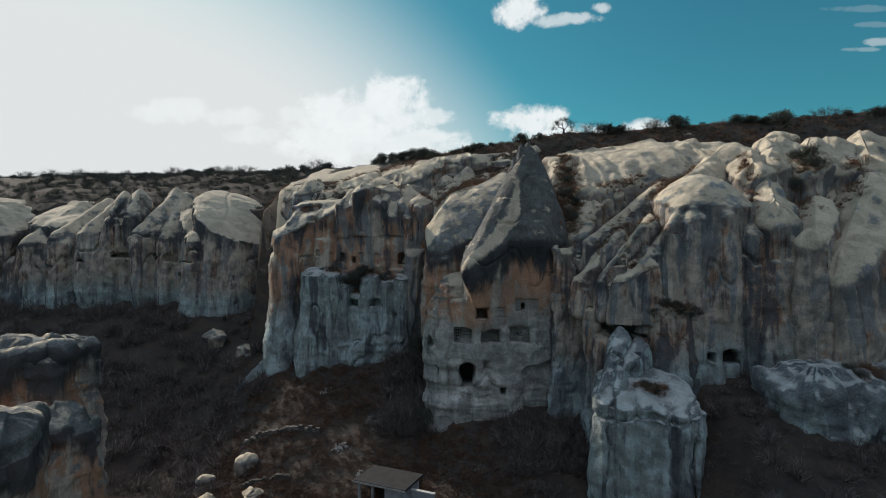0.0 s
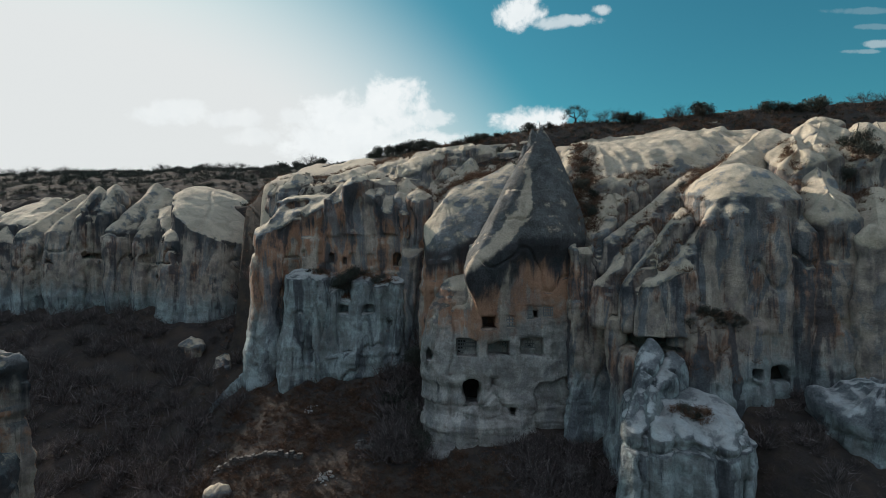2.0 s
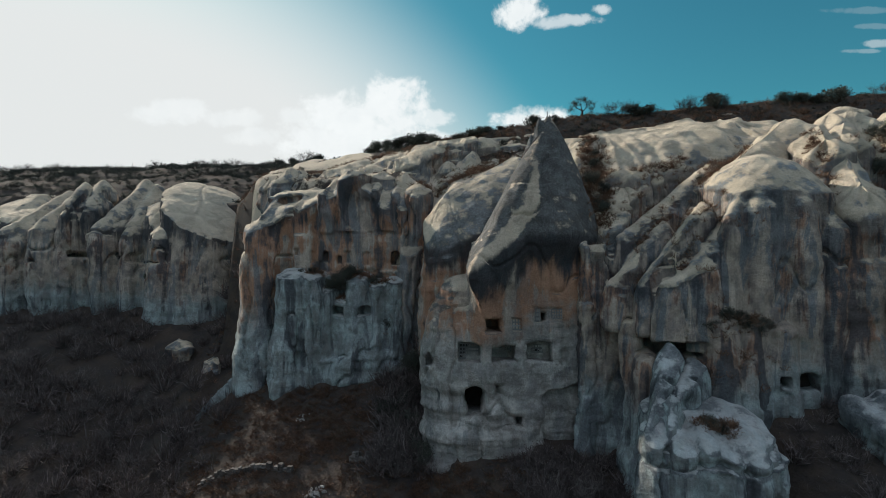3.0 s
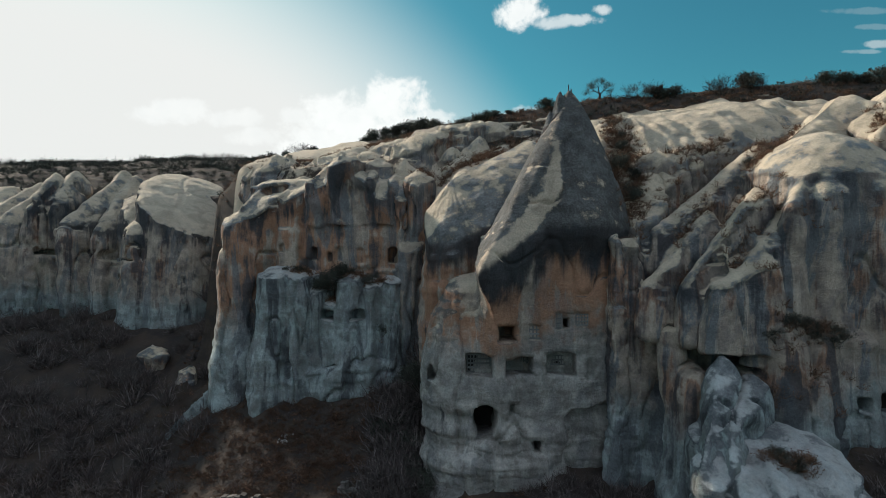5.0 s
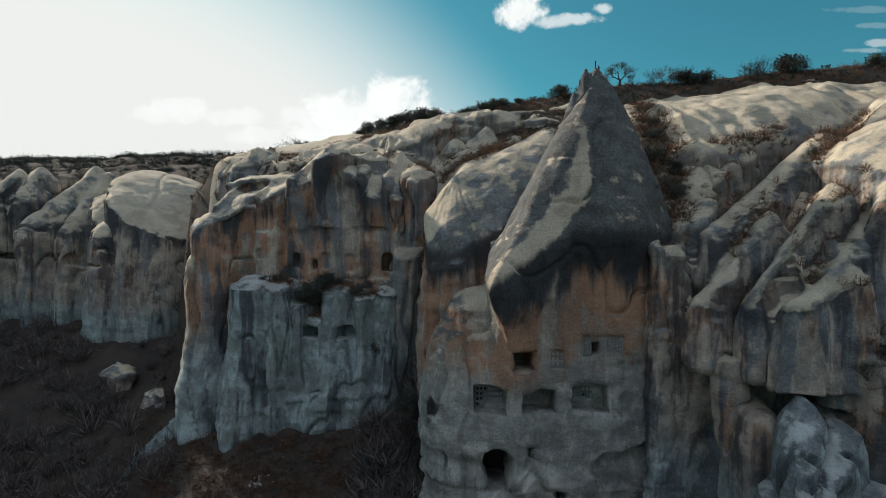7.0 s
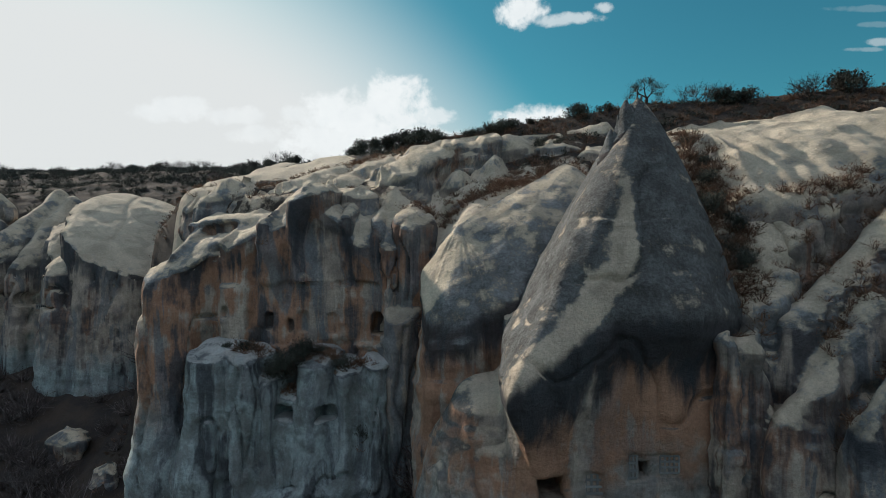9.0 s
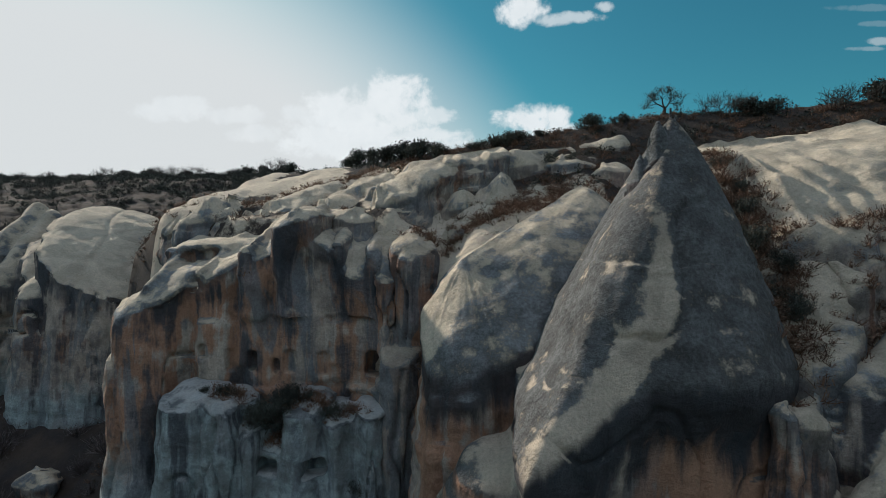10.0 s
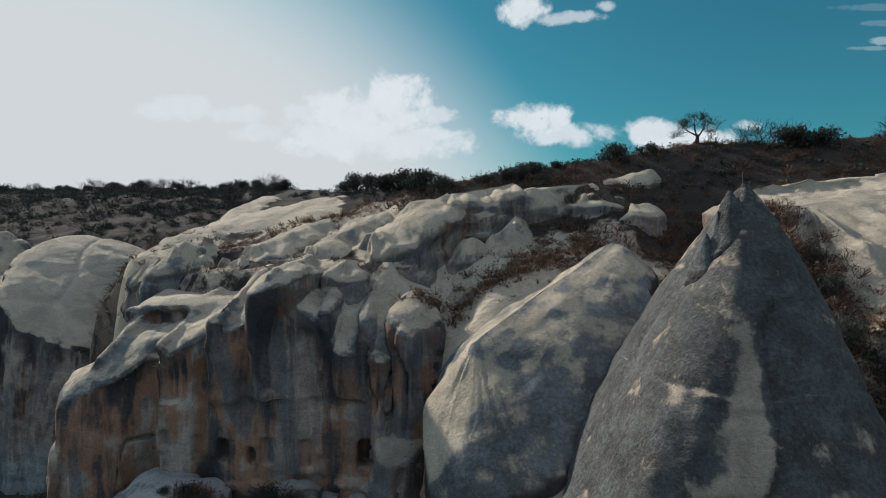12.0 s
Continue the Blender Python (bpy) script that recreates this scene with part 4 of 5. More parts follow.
sculpt("slab", (-64.0, 111.0, 5.0), (-36.0, 140.0, 41.0), (0.3, 0.36, 0.3), slab_shape, capped(6.0, ((-62, 28.0), (-54, 27.0), (-47, 24.4), (-40, 23.6))), M_SLAB,
       "smooth pale tuff slab crossed by a seam", 58, 0.45, 0.8, 0.3, 0.5, 0.7, parent=far_ridge)
rock("rock_ridge", ((-112, 130, 34), (-122, 140, 36)),
     [(-101, 125, 25), (-106, 121, 26), (-114, 121, 24), (-126, 124, 23), (-134, 134, 28), (-124, 146, 34), (-106, 142, 33)],
     4, M_FAR, "far tuff ridge with pale weathered top", size=0.6, rough=1.1, roof_p=0.85, seed=53)

# the ribbed slope on the sunny side
rock("rock_mound", ((24, 92, 38.4), (42, 93, 41.0)),
     [(18.5, 83, 29.5), (22, 80.5, 29.5), (30, 82, 31), (38, 84, 33), (48, 87, 37), (47, 96, 41.5), (32, 98, 41), (20, 96, 38.5), (18, 89, 35)],
     12, M_PALE, "broad pale smooth tuff mound below the rim", size=0.36, rough=0.8, roof_p=0.62, seed=61)
FINS = [
    # crest front, crest back, half width, drop of the eave, foot, material, label
    ((19.6, 77.8, 26.0), (22.0, 82.5, 31.4), 1.9, 2.2, 8, M_PALE, "pale smooth tuff slab above the gully"),
    ((22.6, 80.5, 29.6), (26.4, 84.6, 33.4), 1.7, 2.0, 12, M_PALE, "short pale tuff rib above the fins"),
    ((26.4, 82.5, 32.0), (28.4, 86.5, 34.8), 1.5, 2.0, 14, M_PALE, "short pale tuff rib under the mound"),
    ((35.2, 79.5, 31.8), (46.0, 85.4, 39.2), 3.2, 4.0, 10, M_PALE, "broad pale tuff rib with a dark flank"),
    ((44.0, 70.0, 28.6), (46.0, 76.0, 34.6), 2.4, 3.4, -2, M_FIN, "upright tuff pillar with a dark face"),
    ((44.6, 76.0, 34.6), (47.0, 80.5, 37.2), 2.2, 2.6, 12, M_PALE, "angular pale tuff block"),
    ((46.8, 66.4, 24.6), (50.4, 71.4, 29.2), 2.0, 2.0, -2, M_PALE, "small pale tuff rib beside the brush"),
    ((50.0, 66.2, 22.4), (59.4, 73.4, 32.8), 3.2, 3.6, -2, M_PALE, "big tan tuff rib with a smooth face"),
    ((58.0, 65.8, 24.0), (66.0, 74.0, 34.0), 3.0, 4.0, -2, M_FIN, "tuff rib with a shaded flank"),
    ((48.0, 78.0, 35.6), (52.5, 83.0, 39.6), 2.3, 2.8, 14, M_PALE, "pale tuff rib high on the slope"),
    ((52.5, 77.0, 35.2), (57.0, 82.0, 39.2), 2.2, 3.0, 14, M_PALE, "pale angular tuff rib high on the slope"),
    ((57.6, 78.0, 35.6), (61.0, 84.0, 40.0), 2.6, 3.0, 14, M_PALE, "broad pale tuff rib under the rim"),
    ((63.0, 78.0, 36.0), (67.0, 85.0, 41.0), 2.8, 3.4, 14, M_PALE, "pale tuff rib with rounded crest under the rim"),
    ((51.0, 84.0, 39.6), (56.0, 88.0, 41.6), 2.4, 2.4, 14, M_PALE, "low pale tuff rib below the scrub"),
    ((68.0, 66.5, 27.0), (75.0, 77.0, 38.0), 3.4, 4.5, -2, M_TUFF, "weathered tuff fin on the valley side"),
]
for k, (a, b, w, drop, foot, mat, label) in enumerate(FINS):
    fin("rock_fin", a, b, w, drop, foot, mat, label, k, 0.25 if a[0] < 30 else 0.36)


def ribs_shape(p):
    x, y, z = p
    d = column(p, 25.5, 82.0, 10.5, 8.4, 24.0, (0.75, 0.35), ((0, 1.0), (1, 0.98)), 4.0, foot=-3.0, edge=1.5)
    for a, b, w0, w1, drop, foot, k in (
            ((17.8, 74.6, 21.6), (19.8, 78.4, 25.6), 1.2, 1.5, 1.8, -3.0, 0.3), ((20.6, 75.2, 23.4), (33.0, 80.0, 32.6), 1.5, 2.0, 2.4, 12.9, 0.4), ((18.7, 72.6, 18.6), (24.8, 74.4, 25.0), 1.35, 1.7, 2.2, 13.0, 0.3),
            ((21.4, 70.0, 19.4), (28.2, 72.0, 26.9), 1.25, 1.7, 2.4, 12.7, 0.3), ((24.0, 69.0, 20.2), (24.3, 69.8, 21.2), 0.5, 0.6, 0.9, 14.0, 0.25), ((22.7, 67.8, 18.6), (26.8, 68.8, 20.6), 1.35, 1.6, 1.2, 12.2, 0.3),
            ((26.0, 68.9, 20.8), (33.6, 72.0, 28.6), 1.2, 2.0, 2.2, 11.0, 0.35), ((29.6, 69.0, 25.6), (34.8, 73.0, 31.6), 1.0, 1.8, 2.4, -3.0, 0.4)):
        d = smin(d, ridge_solid(p, a, b, w0, w1, drop, foot), k)
    # the peaked bluff, with buttresses down its face
    for cx, cy, rx, ry, top, slope, bend, k in ((36.2, 75.0, 6.6, 6.8, 32.4, (0.0, 0.1), 4.5, 0.6), (33.0, 70.8, 2.2, 3.2, 28.4, (0.3, 0.4), 2.0, 0.4), (36.8, 70.6, 2.1, 3.4, 29.0, (0.1, 0.5), 2.4, 0.4), (40.6, 71.4, 2.2, 3.6, 27.0, (-0.2, 0.4), 2.0, 0.4)):
        d = smin(d, column(p, cx, cy, rx, ry, top, slope, ((0, 1.10), (0.3, 1.02), (1, 0.95)), 2.4, foot=-3.0, bend=bend), k)
    # the wall and piers below the caves
    d = smin(d, column(p, 23.5, 79.0, 7.5, 6.0, 15.0, (0, 0.3), ((0, 1.05), (1, 1.0)), 4.0, foot=-3.0), 0.5)
    d = smin(d, column(p, 21.2, 70.2, 1.5, 2.8, 10.8, (0, 0.2), ((0, 1.6), (0.5, 1.1), (0.85, 0.9), (1, 0.75)), 2.2, foot=-3.0), 0.5)
    d = smin(d, column(p, 19.9, 71.0, 0.55, 0.8, 14.0, (0, 0), ((0, 2.0), (0.6, 1.1), (1, 1.3)), 2.0, foot=-3.0), 0.4)
    d = smin(d, column(p, 27.4, 70.4, 2.6, 3.0, 10.6, (0, 0.1), ((0, 1.2), (1, 0.95)), 2.6, foot=-3.0), 0.5)
    for cx, cy, rx, ry, top in ((28.2, 68.8, 1.9, 2.6, 16.0), (31.2, 68.6, 2.0, 2.4, 15.0), (34.2, 68.4, 1.8, 2.2, 14.2), (29.8, 67.2, 1.5, 1.8, 11.6)):
        d = smin(d, column(p, cx, cy, rx, ry, top, (0.0, 0.3), ((0, 1.25), (0.6, 1.05), (1, 0.85)), 2.2, (0.0, -0.5), foot=-3.0, bend=0.8), 0.4)
    for hx, hz, hw, hh, back, arch in ((33.8, 8.3, 0.45, 0.55, 70.0, 0.1), (36.8, 8.2, 1.3, 0.9, 71.0, 0.5)):
        d = np.maximum(d, -box_hole(p, hx, hz, hw, hh, back, arch))
    return d


sculpt("rock_ribs", (15.8, 63.0, -4.0), (45.0, 90.0, 36.0), (0.21, 0.27, 0.21), ribs_shape,
       capped(-3.0, ((16, 19.5), (19, 18.5), (22, 18.6), (25, 20.5), (30, 25.0), (34, 27.6), (38, 27.6), (44, 24))), M_FIN,
       "steep pale-crested tuff ribs with rust walls over caves", 66, 0.5, 0.7, 0.35, 0.4, 0.45)
# rocks on the upper slope
for k, (x, y, z, r, h, m) in enumerate([(4.4, 101.6, 38.0, 3.0, 4.4, M_PALE), (0.4, 100.6, 36.0, 1.9, 3.0, M_PALE), (2.4, 102.2, 36.4, 1.4, 2.4, M_PALE), (15.5, 104.0, 39.4, 2.8, 2.4, M_PALE), (12.0, 106, 40.4, 3.2, 2.2, M_PALE),
                                        (-26.5, 104.0, 35.6, 2.2, 3.6, M_FIN), (-24.2, 103.0, 34.4, 1.5, 2.6, M_FIN), (-22.6, 103.6, 34.2, 1.4, 2.4, M_FIN), (-28.5, 103.4, 34.0, 1.6, 2.6, M_FIN), (-25.4, 106.0, 36.2, 1.8, 2.6, M_FIN), (-20.5, 102.4, 34.2, 1.4, 2.2, M_PALE), (-30.2, 104.5, 33.6, 1.6, 2.8, M_FIN),
                                        (-10.0, 98.2, 34.2, 2.2, 1.8, M_PALE), (-6.0, 99.5, 35.0, 2.4, 1.8, M_PALE), (0.2, 96.0, 32.4, 1.3, 2.4, M_PALE), (17.6, 86.0, 33.8, 1.6, 3.0, M_PALE)]):
    knob(x, y, z, r, h, "weathered tuff knob on the brushy upper slope" if m is M_PALE else "crumbling grey tuff boulder behind the butte", m, 470 + k, lean=(0.2, 0.1), group="slope knobs", size=0.3)

for k, (a, b, w, drop) in enumerate([((-7.5, 101.0, 36.4), (-1.5, 105.0, 40.4), 3.4, 2.2), ((-1.0, 105.0, 40.4), (5.0, 106.5, 41.6), 2.6, 2.0), ((6.0, 105.5, 40.4), (12.5, 107.5, 41.8), 2.0, 2.0), ((-13.5, 103.0, 35.4), (-8.0, 108.0, 38.8), 3.2, 2.0), ((-20.0, 106.0, 35.4), (-14.0, 111.0, 38.4), 3.0, 2.0), ((13.5, 108.5, 41.8), (18.5, 108.8, 42.6), 1.6, 1.4)]):
    ring = []
    for f, o in ((-0.2, 0.0), (0.0, -1.0), (0.5, -1.15), (1.0, -0.9), (1.2, 0.1), (1.0, 1.0), (0.5, 1.1), (0.0, 0.9)):
        q = Vector(a).lerp(Vector(b), f)
        side = Vector((b[1] - a[1], a[0] - b[0])).normalized()
        ring.append((q.x - side.x * w * o, q.y - side.y * w * o, q.z - drop))
    rock("rock_slab", (a, b), ring, 28, M_PALE, "layered pale tuff slab on the upper slope", flare=0.6, swell=0.2, size=0.26, rough=0.7, flute=0.5, beds=0.8, roof_p=0.6, fold=0.7, ribs=0.5, seed=560 + 5 * k)

# valley rocks
def pinnacle_shape(p):
    taper = ((0, 1.35), (0.5, 1.05), (0.8, 1.0), (1, 0.9))
    d = column(p, 24.2, 63.4, 5.6, 4.2, 6.2, (0.0, 0.3), ((0, 1.15), (0.7, 1.0), (1, 0.97)), 3.4, foot=-13.0, bend=0.4)
    for cx, cy, rx, ry, top in ((18.6, 61.4, 1.3, 2.0, 5.6), (20.6, 60.4, 1.2, 2.0, 5.2), (22.6, 60.2, 1.1, 2.2, 5.5), (24.4, 59.8, 1.2, 2.2, 4.9), (26.4, 60.2, 1.2, 2.4, 5.0), (28.2, 60.8, 1.2, 2.2, 4.4), (29.6, 62.2, 1.0, 2.0, 4.0)):
        d = smin(d, column(p, cx, cy, rx, ry, top, (0.0, 0.35), taper, 2.2, (0.0, -0.4), foot=-13.0, edge=0.5, bend=0.5), 0.35)
    for a, b, w0, w1, drop in (((17.9, 60.8, 5.8), (22.4, 67.0, 12.4), 0.7, 1.3, 1.6), ((20.6, 62.2, 7.2), (24.8, 67.0, 11.0), 0.6, 1.2, 1.2), ((19.8, 60.6, 6.2), (20.6, 62.4, 8.6), 0.6, 0.8, 1.2)):
        d = smin(d, ridge_solid(p, a, b, w0, w1, drop, -13.0, 1.5), 0.35)
    # a hollow that holds brush behind the front edge
    x, y, z = p
    d = smax(d, -(np.sqrt(((x - 25.0) / 3.4) ** 2 + ((y - 63.2) / 1.5) ** 2 + ((z - 7.0) / 1.5) ** 2) - 1) * 1.3, 0.4)
    return d + 0.18 * np.exp(-((z - 3.0 - 0.3 * np.sin(0.9 * x)) / 0.3) ** 2)


sculpt("chalk_pinnacle", (14.0, 55.5, -13.0), (33.0, 69.5, 15.0), (0.18, 0.2, 0.18), pinnacle_shape, capped(-13.0, ((14, 5.0), (33, 4.0))), M_WHITE,
       "chalk-white eroded tuff pinnacle with a brushy ledge", 81, 0.75, 1.9, 0.5, 0.8, 0.35)
rock("white_boulder", ((43.4, 61.5, 8.7), (52.4, 63, 8.2)),
     [(38.6, 61.0, 4.6), (41, 58.4, 4.0), (44.4, 57.2, 2.4), (48.4, 57.2, 1.8), (52.4, 58.6, 3.0), (56.4, 60, 4), (56.4, 65, 5), (46.4, 67, 6.5), (39.4, 64.5, 6)],
     -9, M_WHITE, "rounded white tuff outcrop in the brush", flare=0.8, size=0.2, rough=0.9, roof_p=0.55, seed=82, fold=1.6, ribs=0.9, knobs=0.4, flute=1.4)
mesa = rock("valley_rock", ((-42.5, 51, 13.6), (-38.0, 52, 13.2)),
     [(-46, 51, 12), (-43, 49.2, 12.2), (-40.6, 49.4, 11.6), (-38, 49.0, 12.4), (-37.6, 49.6, 12.6), (-36.0, 51.5, 12.2), (-36.4, 55, 12), (-40, 56, 12), (-45, 54, 12)],
     -13, M_DARK, "flat-topped brown tuff rock in the valley", flare=1.2, swell=-0.2, size=0.22, rough=0.9, flute=1.4, roof_p=0.5, seed=83, fold=1.4, knobs=0.3)
for k, (x, y, z, r, h) in enumerate([(-37.6, 50.6, 14.0, 1.5, 3.4), (-40.0, 50.4, 13.7, 1.3, 3.0), (-43.6, 50.6, 14.3, 1.6, 3.2)]):
    knob(x, y, z, r, h, "dark lichened lump on the rock's top", M_DARK, 590 + k, size=0.18, fold=0.8, parent=mesa)
rock("valley_rock", ((-33.6, 45.6, 9.0), (-32.6, 47, 8.6)),
     [(-35.8, 45.4, 6.0), (-34.8, 44.0, 6.8), (-33.4, 43.6, 6.6), (-31.8, 44.4, 6.8), (-31.0, 46.8, 6.0), (-32.4, 49, 6), (-35.6, 48, 6)],
     -13, M_DARK, "lichen-dark tuff pinnacle in the valley", flare=1.0, swell=-0.5, size=0.2, rough=0.9, flute=1.2, roof_p=0.6, seed=84, fold=1.2, knobs=0.3)
rock("valley_rock", ((-31.0, 33.2, 12.0), (-28.6, 34.6, 11.4)),
     [(-35.6, 33, 10), (-32.6, 31.0, 9.6), (-30.2, 30.8, 9.0), (-27.8, 31.6, 8.4), (-26.6, 34.0, 8.6), (-28.0, 37.5, 9.5), (-33.6, 37, 10)],
     -13, M_DARK, "near tuff pinnacle with orange wall and dark cap", flare=0.8, swell=-0.5, size=0.18, rough=0.8, flute=1.0, roof_p=0.6, seed=85, fold=1.2, knobs=0.2)
for k, (x, y, z, r, h, label) in enumerate([(-35.6, 60.4, None, 2.0, 2.6, "low grey boulder on the valley floor"), (-45.2, 104.0, None, 1.9, 3.4, "pale grey boulder in dark brush"), (-29.8, 66, None, 0.9, 1.2, "small pale boulder among bushes"),
                                            (-31.5, 70, None, 1.1, 2.4, "tilted pale boulder among bushes"), (-26.5, 72.0, None, 1.0, 2.0, "upright grey boulder by the terrace"), (-24, 66, None, 1.3, 1.5, "pale boulder on the terrace"), (-37.5, 99.0, None, 1.2, 2.2, "grey boulder at the foot of the butte")]):
    knob(x, y, z, r, h, label, M_FIN, 510 + k, size=0.14, squash=0.7, cap=0.45, fold=0.9, lean=(0.25 * r, 0.1))
# ---------------------------------------------------------------- plants
M_BRUSH = plain("brush_twigs", (0.18, 0.150, 0.142), 0.95, 0.5, 0.8)
M_RUSSET = plain("brush_russet", (0.175, 0.105, 0.070), 0.95, 0.5, 0.8)
M_GRASS = plain("grass_dry", (0.115, 0.088, 0.058), 0.95, 0.5, 0.6)
M_LEAF = plain("leaf_dark", (0.060, 0.064, 0.052), 0.8, 0.45, 1.5)
M_BARK = plain("bark", (0.060, 0.048, 0.042), 0.95, 0.4, 4.0)
M_GREYBARK = plain("bark_grey", (0.13, 0.115, 0.11), 0.95, 0.4, 4.0)

bpy.context.view_layer.update()
DEPS = bpy.context.evaluated_depsgraph_get()


def drop_on(x, y, z=90.0):
    """The first surface below a point: its name, place and normal."""
    hit, place, normal, _, ob, _ = scene.ray_cast(DEPS, Vector((x, y, z)), Vector((0, 0, -1)))
    return (ob.name, place, normal) if hit else ("", Vector((x, y, 0)), Vector((0, 0, 1)))


def face_at(x, z, y=40.0):
    """The y at which a level line from the valley meets the rock."""
    hit, place, _, _, ob, _ = scene.ray_cast(DEPS, Vector((x, y, z)), Vector((0, 1, 0)))
    return place.y if hit else 75.0


def quads_mesh(name, quads, material):
    """A mesh from an array of separate quads (n, 4, 3)."""
    n = len(quads)
    me = bpy.data.meshes.new(name)
    me.vertices.add(n * 4)
    me.vertices.foreach_set("co", quads.reshape(-1).astype(np.float32))
    me.loops.add(n * 4)
    me.loops.foreach_set("vertex_index", np.arange(n * 4, dtype=np.int32))
    me.polygons.add(n)
    me.polygons.foreach_set("loop_start", np.arange(0, n * 4, 4, dtype=np.int32))
    me.update(calc_edges=True)
    me.materials.append(material)
    return me


def twig_quads(centres, radius, height, per, rng, width=0.03, leaf=0.0, leaf_share=0.5, spread=1.0):
    """Bare twigs fanning out of each centre, bent once, and small leaf flecks near their tips."""
    c = np.repeat(np.asarray(centres, float), per, 0)
    r = np.repeat(np.asarray(radius, float), per)
    h = np.repeat(np.asarray(height, float), per)
    n = len(c)
    ang = rng.uniform(0, 2 * np.pi, n)
    fan = np.sqrt(rng.uniform(0, 1, n)) * spread
    way = np.stack([np.cos(ang) * fan * r, np.sin(ang) * fan * r, h * (1.05 - 0.55 * fan ** 2) * rng.uniform(0.6, 1.1, n)], 1)
    start = c + np.stack([np.cos(ang) * fan * r * 0.3, np.sin(ang) * fan * r * 0.3, -0.1 * h], 1) + rng.normal(0, 0.08, (n, 3)) * r[:, None]
    side = np.cross(way, rng.normal(0, 1, (n, 3)))
    side /= np.maximum(np.linalg.norm(side, axis=1, keepdims=True), 1e-6)
    bend = rng.normal(0, 0.16, (n, 3)) * r[:, None]
    midp = start + way * 0.5 + bend
    tip = start + way + rng.normal(0, 0.12, (n, 3)) * r[:, None]
    w = (width * rng.uniform(0.6, 1.5, n) * np.clip(r, 0.5, 2.0))[:, None]
    q1 = np.stack([start - side * w, start + side * w, midp + side * w * 0.6, midp - side * w * 0.6], 1)
    q2 = np.stack([midp - side * w * 0.6, midp + side * w * 0.6, tip + side * w * 0.2, tip - side * w * 0.2], 1)
    # side shoots
    base = midp + (tip - midp) * rng.uniform(0, 0.7, (n, 1))
    sh = base + rng.normal(0, 0.28, (n, 3)) * r[:, None] + np.array((0, 0, 0.15)) * h[:, None]
    q3 = np.stack([base - side * w * 0.5, base + side * w * 0.5, sh + side * w * 0.2, sh - side * w * 0.2], 1)
    out = [q1, q2, q3]
    if leaf > 0:
        k = rng.uniform(0, 1, n) < leaf_share
        at = np.concatenate([tip[k], sh[k]])
        m = len(at)
        a, b = rng.normal(0, 1, (m, 3)), rng.normal(0, 1, (m, 3))
        s = (leaf * rng.uniform(0.5, 1.4, m) * np.concatenate([r[k], r[k]]) ** 0.5)[:, None]
        a = a / np.linalg.norm(a, axis=1, keepdims=True) * s
        b = b / np.linalg.norm(b, axis=1, keepdims=True) * s * 0.7
        out.append(np.stack([at - a, at + b, at + a, at - b], 1))
    return np.concatenate(out)


def scatter(rng, count, x0, x1, y0, y1, want):
    """Ground points within a box that no rock covers; want(x, y) gives the chance to keep one."""
    out = []
    xs, ys, us = rng.uniform(x0, x1, count), rng.uniform(y0, y1, count), rng.uniform(0, 1, count)
    for x, y, u in zip(xs, ys, us):
        if u < want(x, y):
            name, place, normal = drop_on(x, y)
            if name == "ground":
                out.append(tuple(place))
    return np.array(out).reshape(-1, 3)


def foot_at(x):
    return float(np.interp(x, FOOT[:, 0], FOOT[:, 1]))


def rim_at(x):
    return float(np.interp(x, RIM[:, 0], RIM[:, 1]))


def patch(x, y, s, seed):
    return float(fbm(np.array([[x, y, 0.0]]), s, 3, seed)[0])


# lines of brush in the clefts between the ribs: from, to, spread, count
CLEFTS = [(21.4, 73.6, 31.0, 77.2, 0.45, 70), (20.6, 70.8, 28.0, 73.0, 0.4, 50), (24.6, 69.6, 31.0, 71.8, 0.35, 45), (22.0, 77.4, 31.5, 81.6, 0.6, 90), (18.4, 76.0, 19.6, 87.0, 0.8, 330), (20.4, 79.0, 21.0, 92.0, 0.7, 170), (24.0, 80.6, 31.0, 82.6, 0.5, 50),
          (32.0, 79.2, 40.0, 84.0, 0.6, 80), (31.5, 77.0, 35.0, 78.4, 0.7, 70), (42.6, 72.0, 45.0, 80.0, 0.5, 60), (48.0, 71.0, 54.0, 77.5, 1.0, 160), (55.0, 71.5, 61.0, 77.0, 0.7, 80), (-4.0, 93.5, 1.5, 95.0, 0.6, 60), (1.5, 95.5, 12.0, 98.5, 0.8, 160), (27.0, 66.6, 33.0, 67.4, 0.6, 90), (-19.5, 90.3, -8.0, 89.6, 0.6, 120), (23.0, 61.2, 25.5, 61.2, 0.5, 40), (48.0, 60.4, 50.0, 60.8, 0.6, 50)]


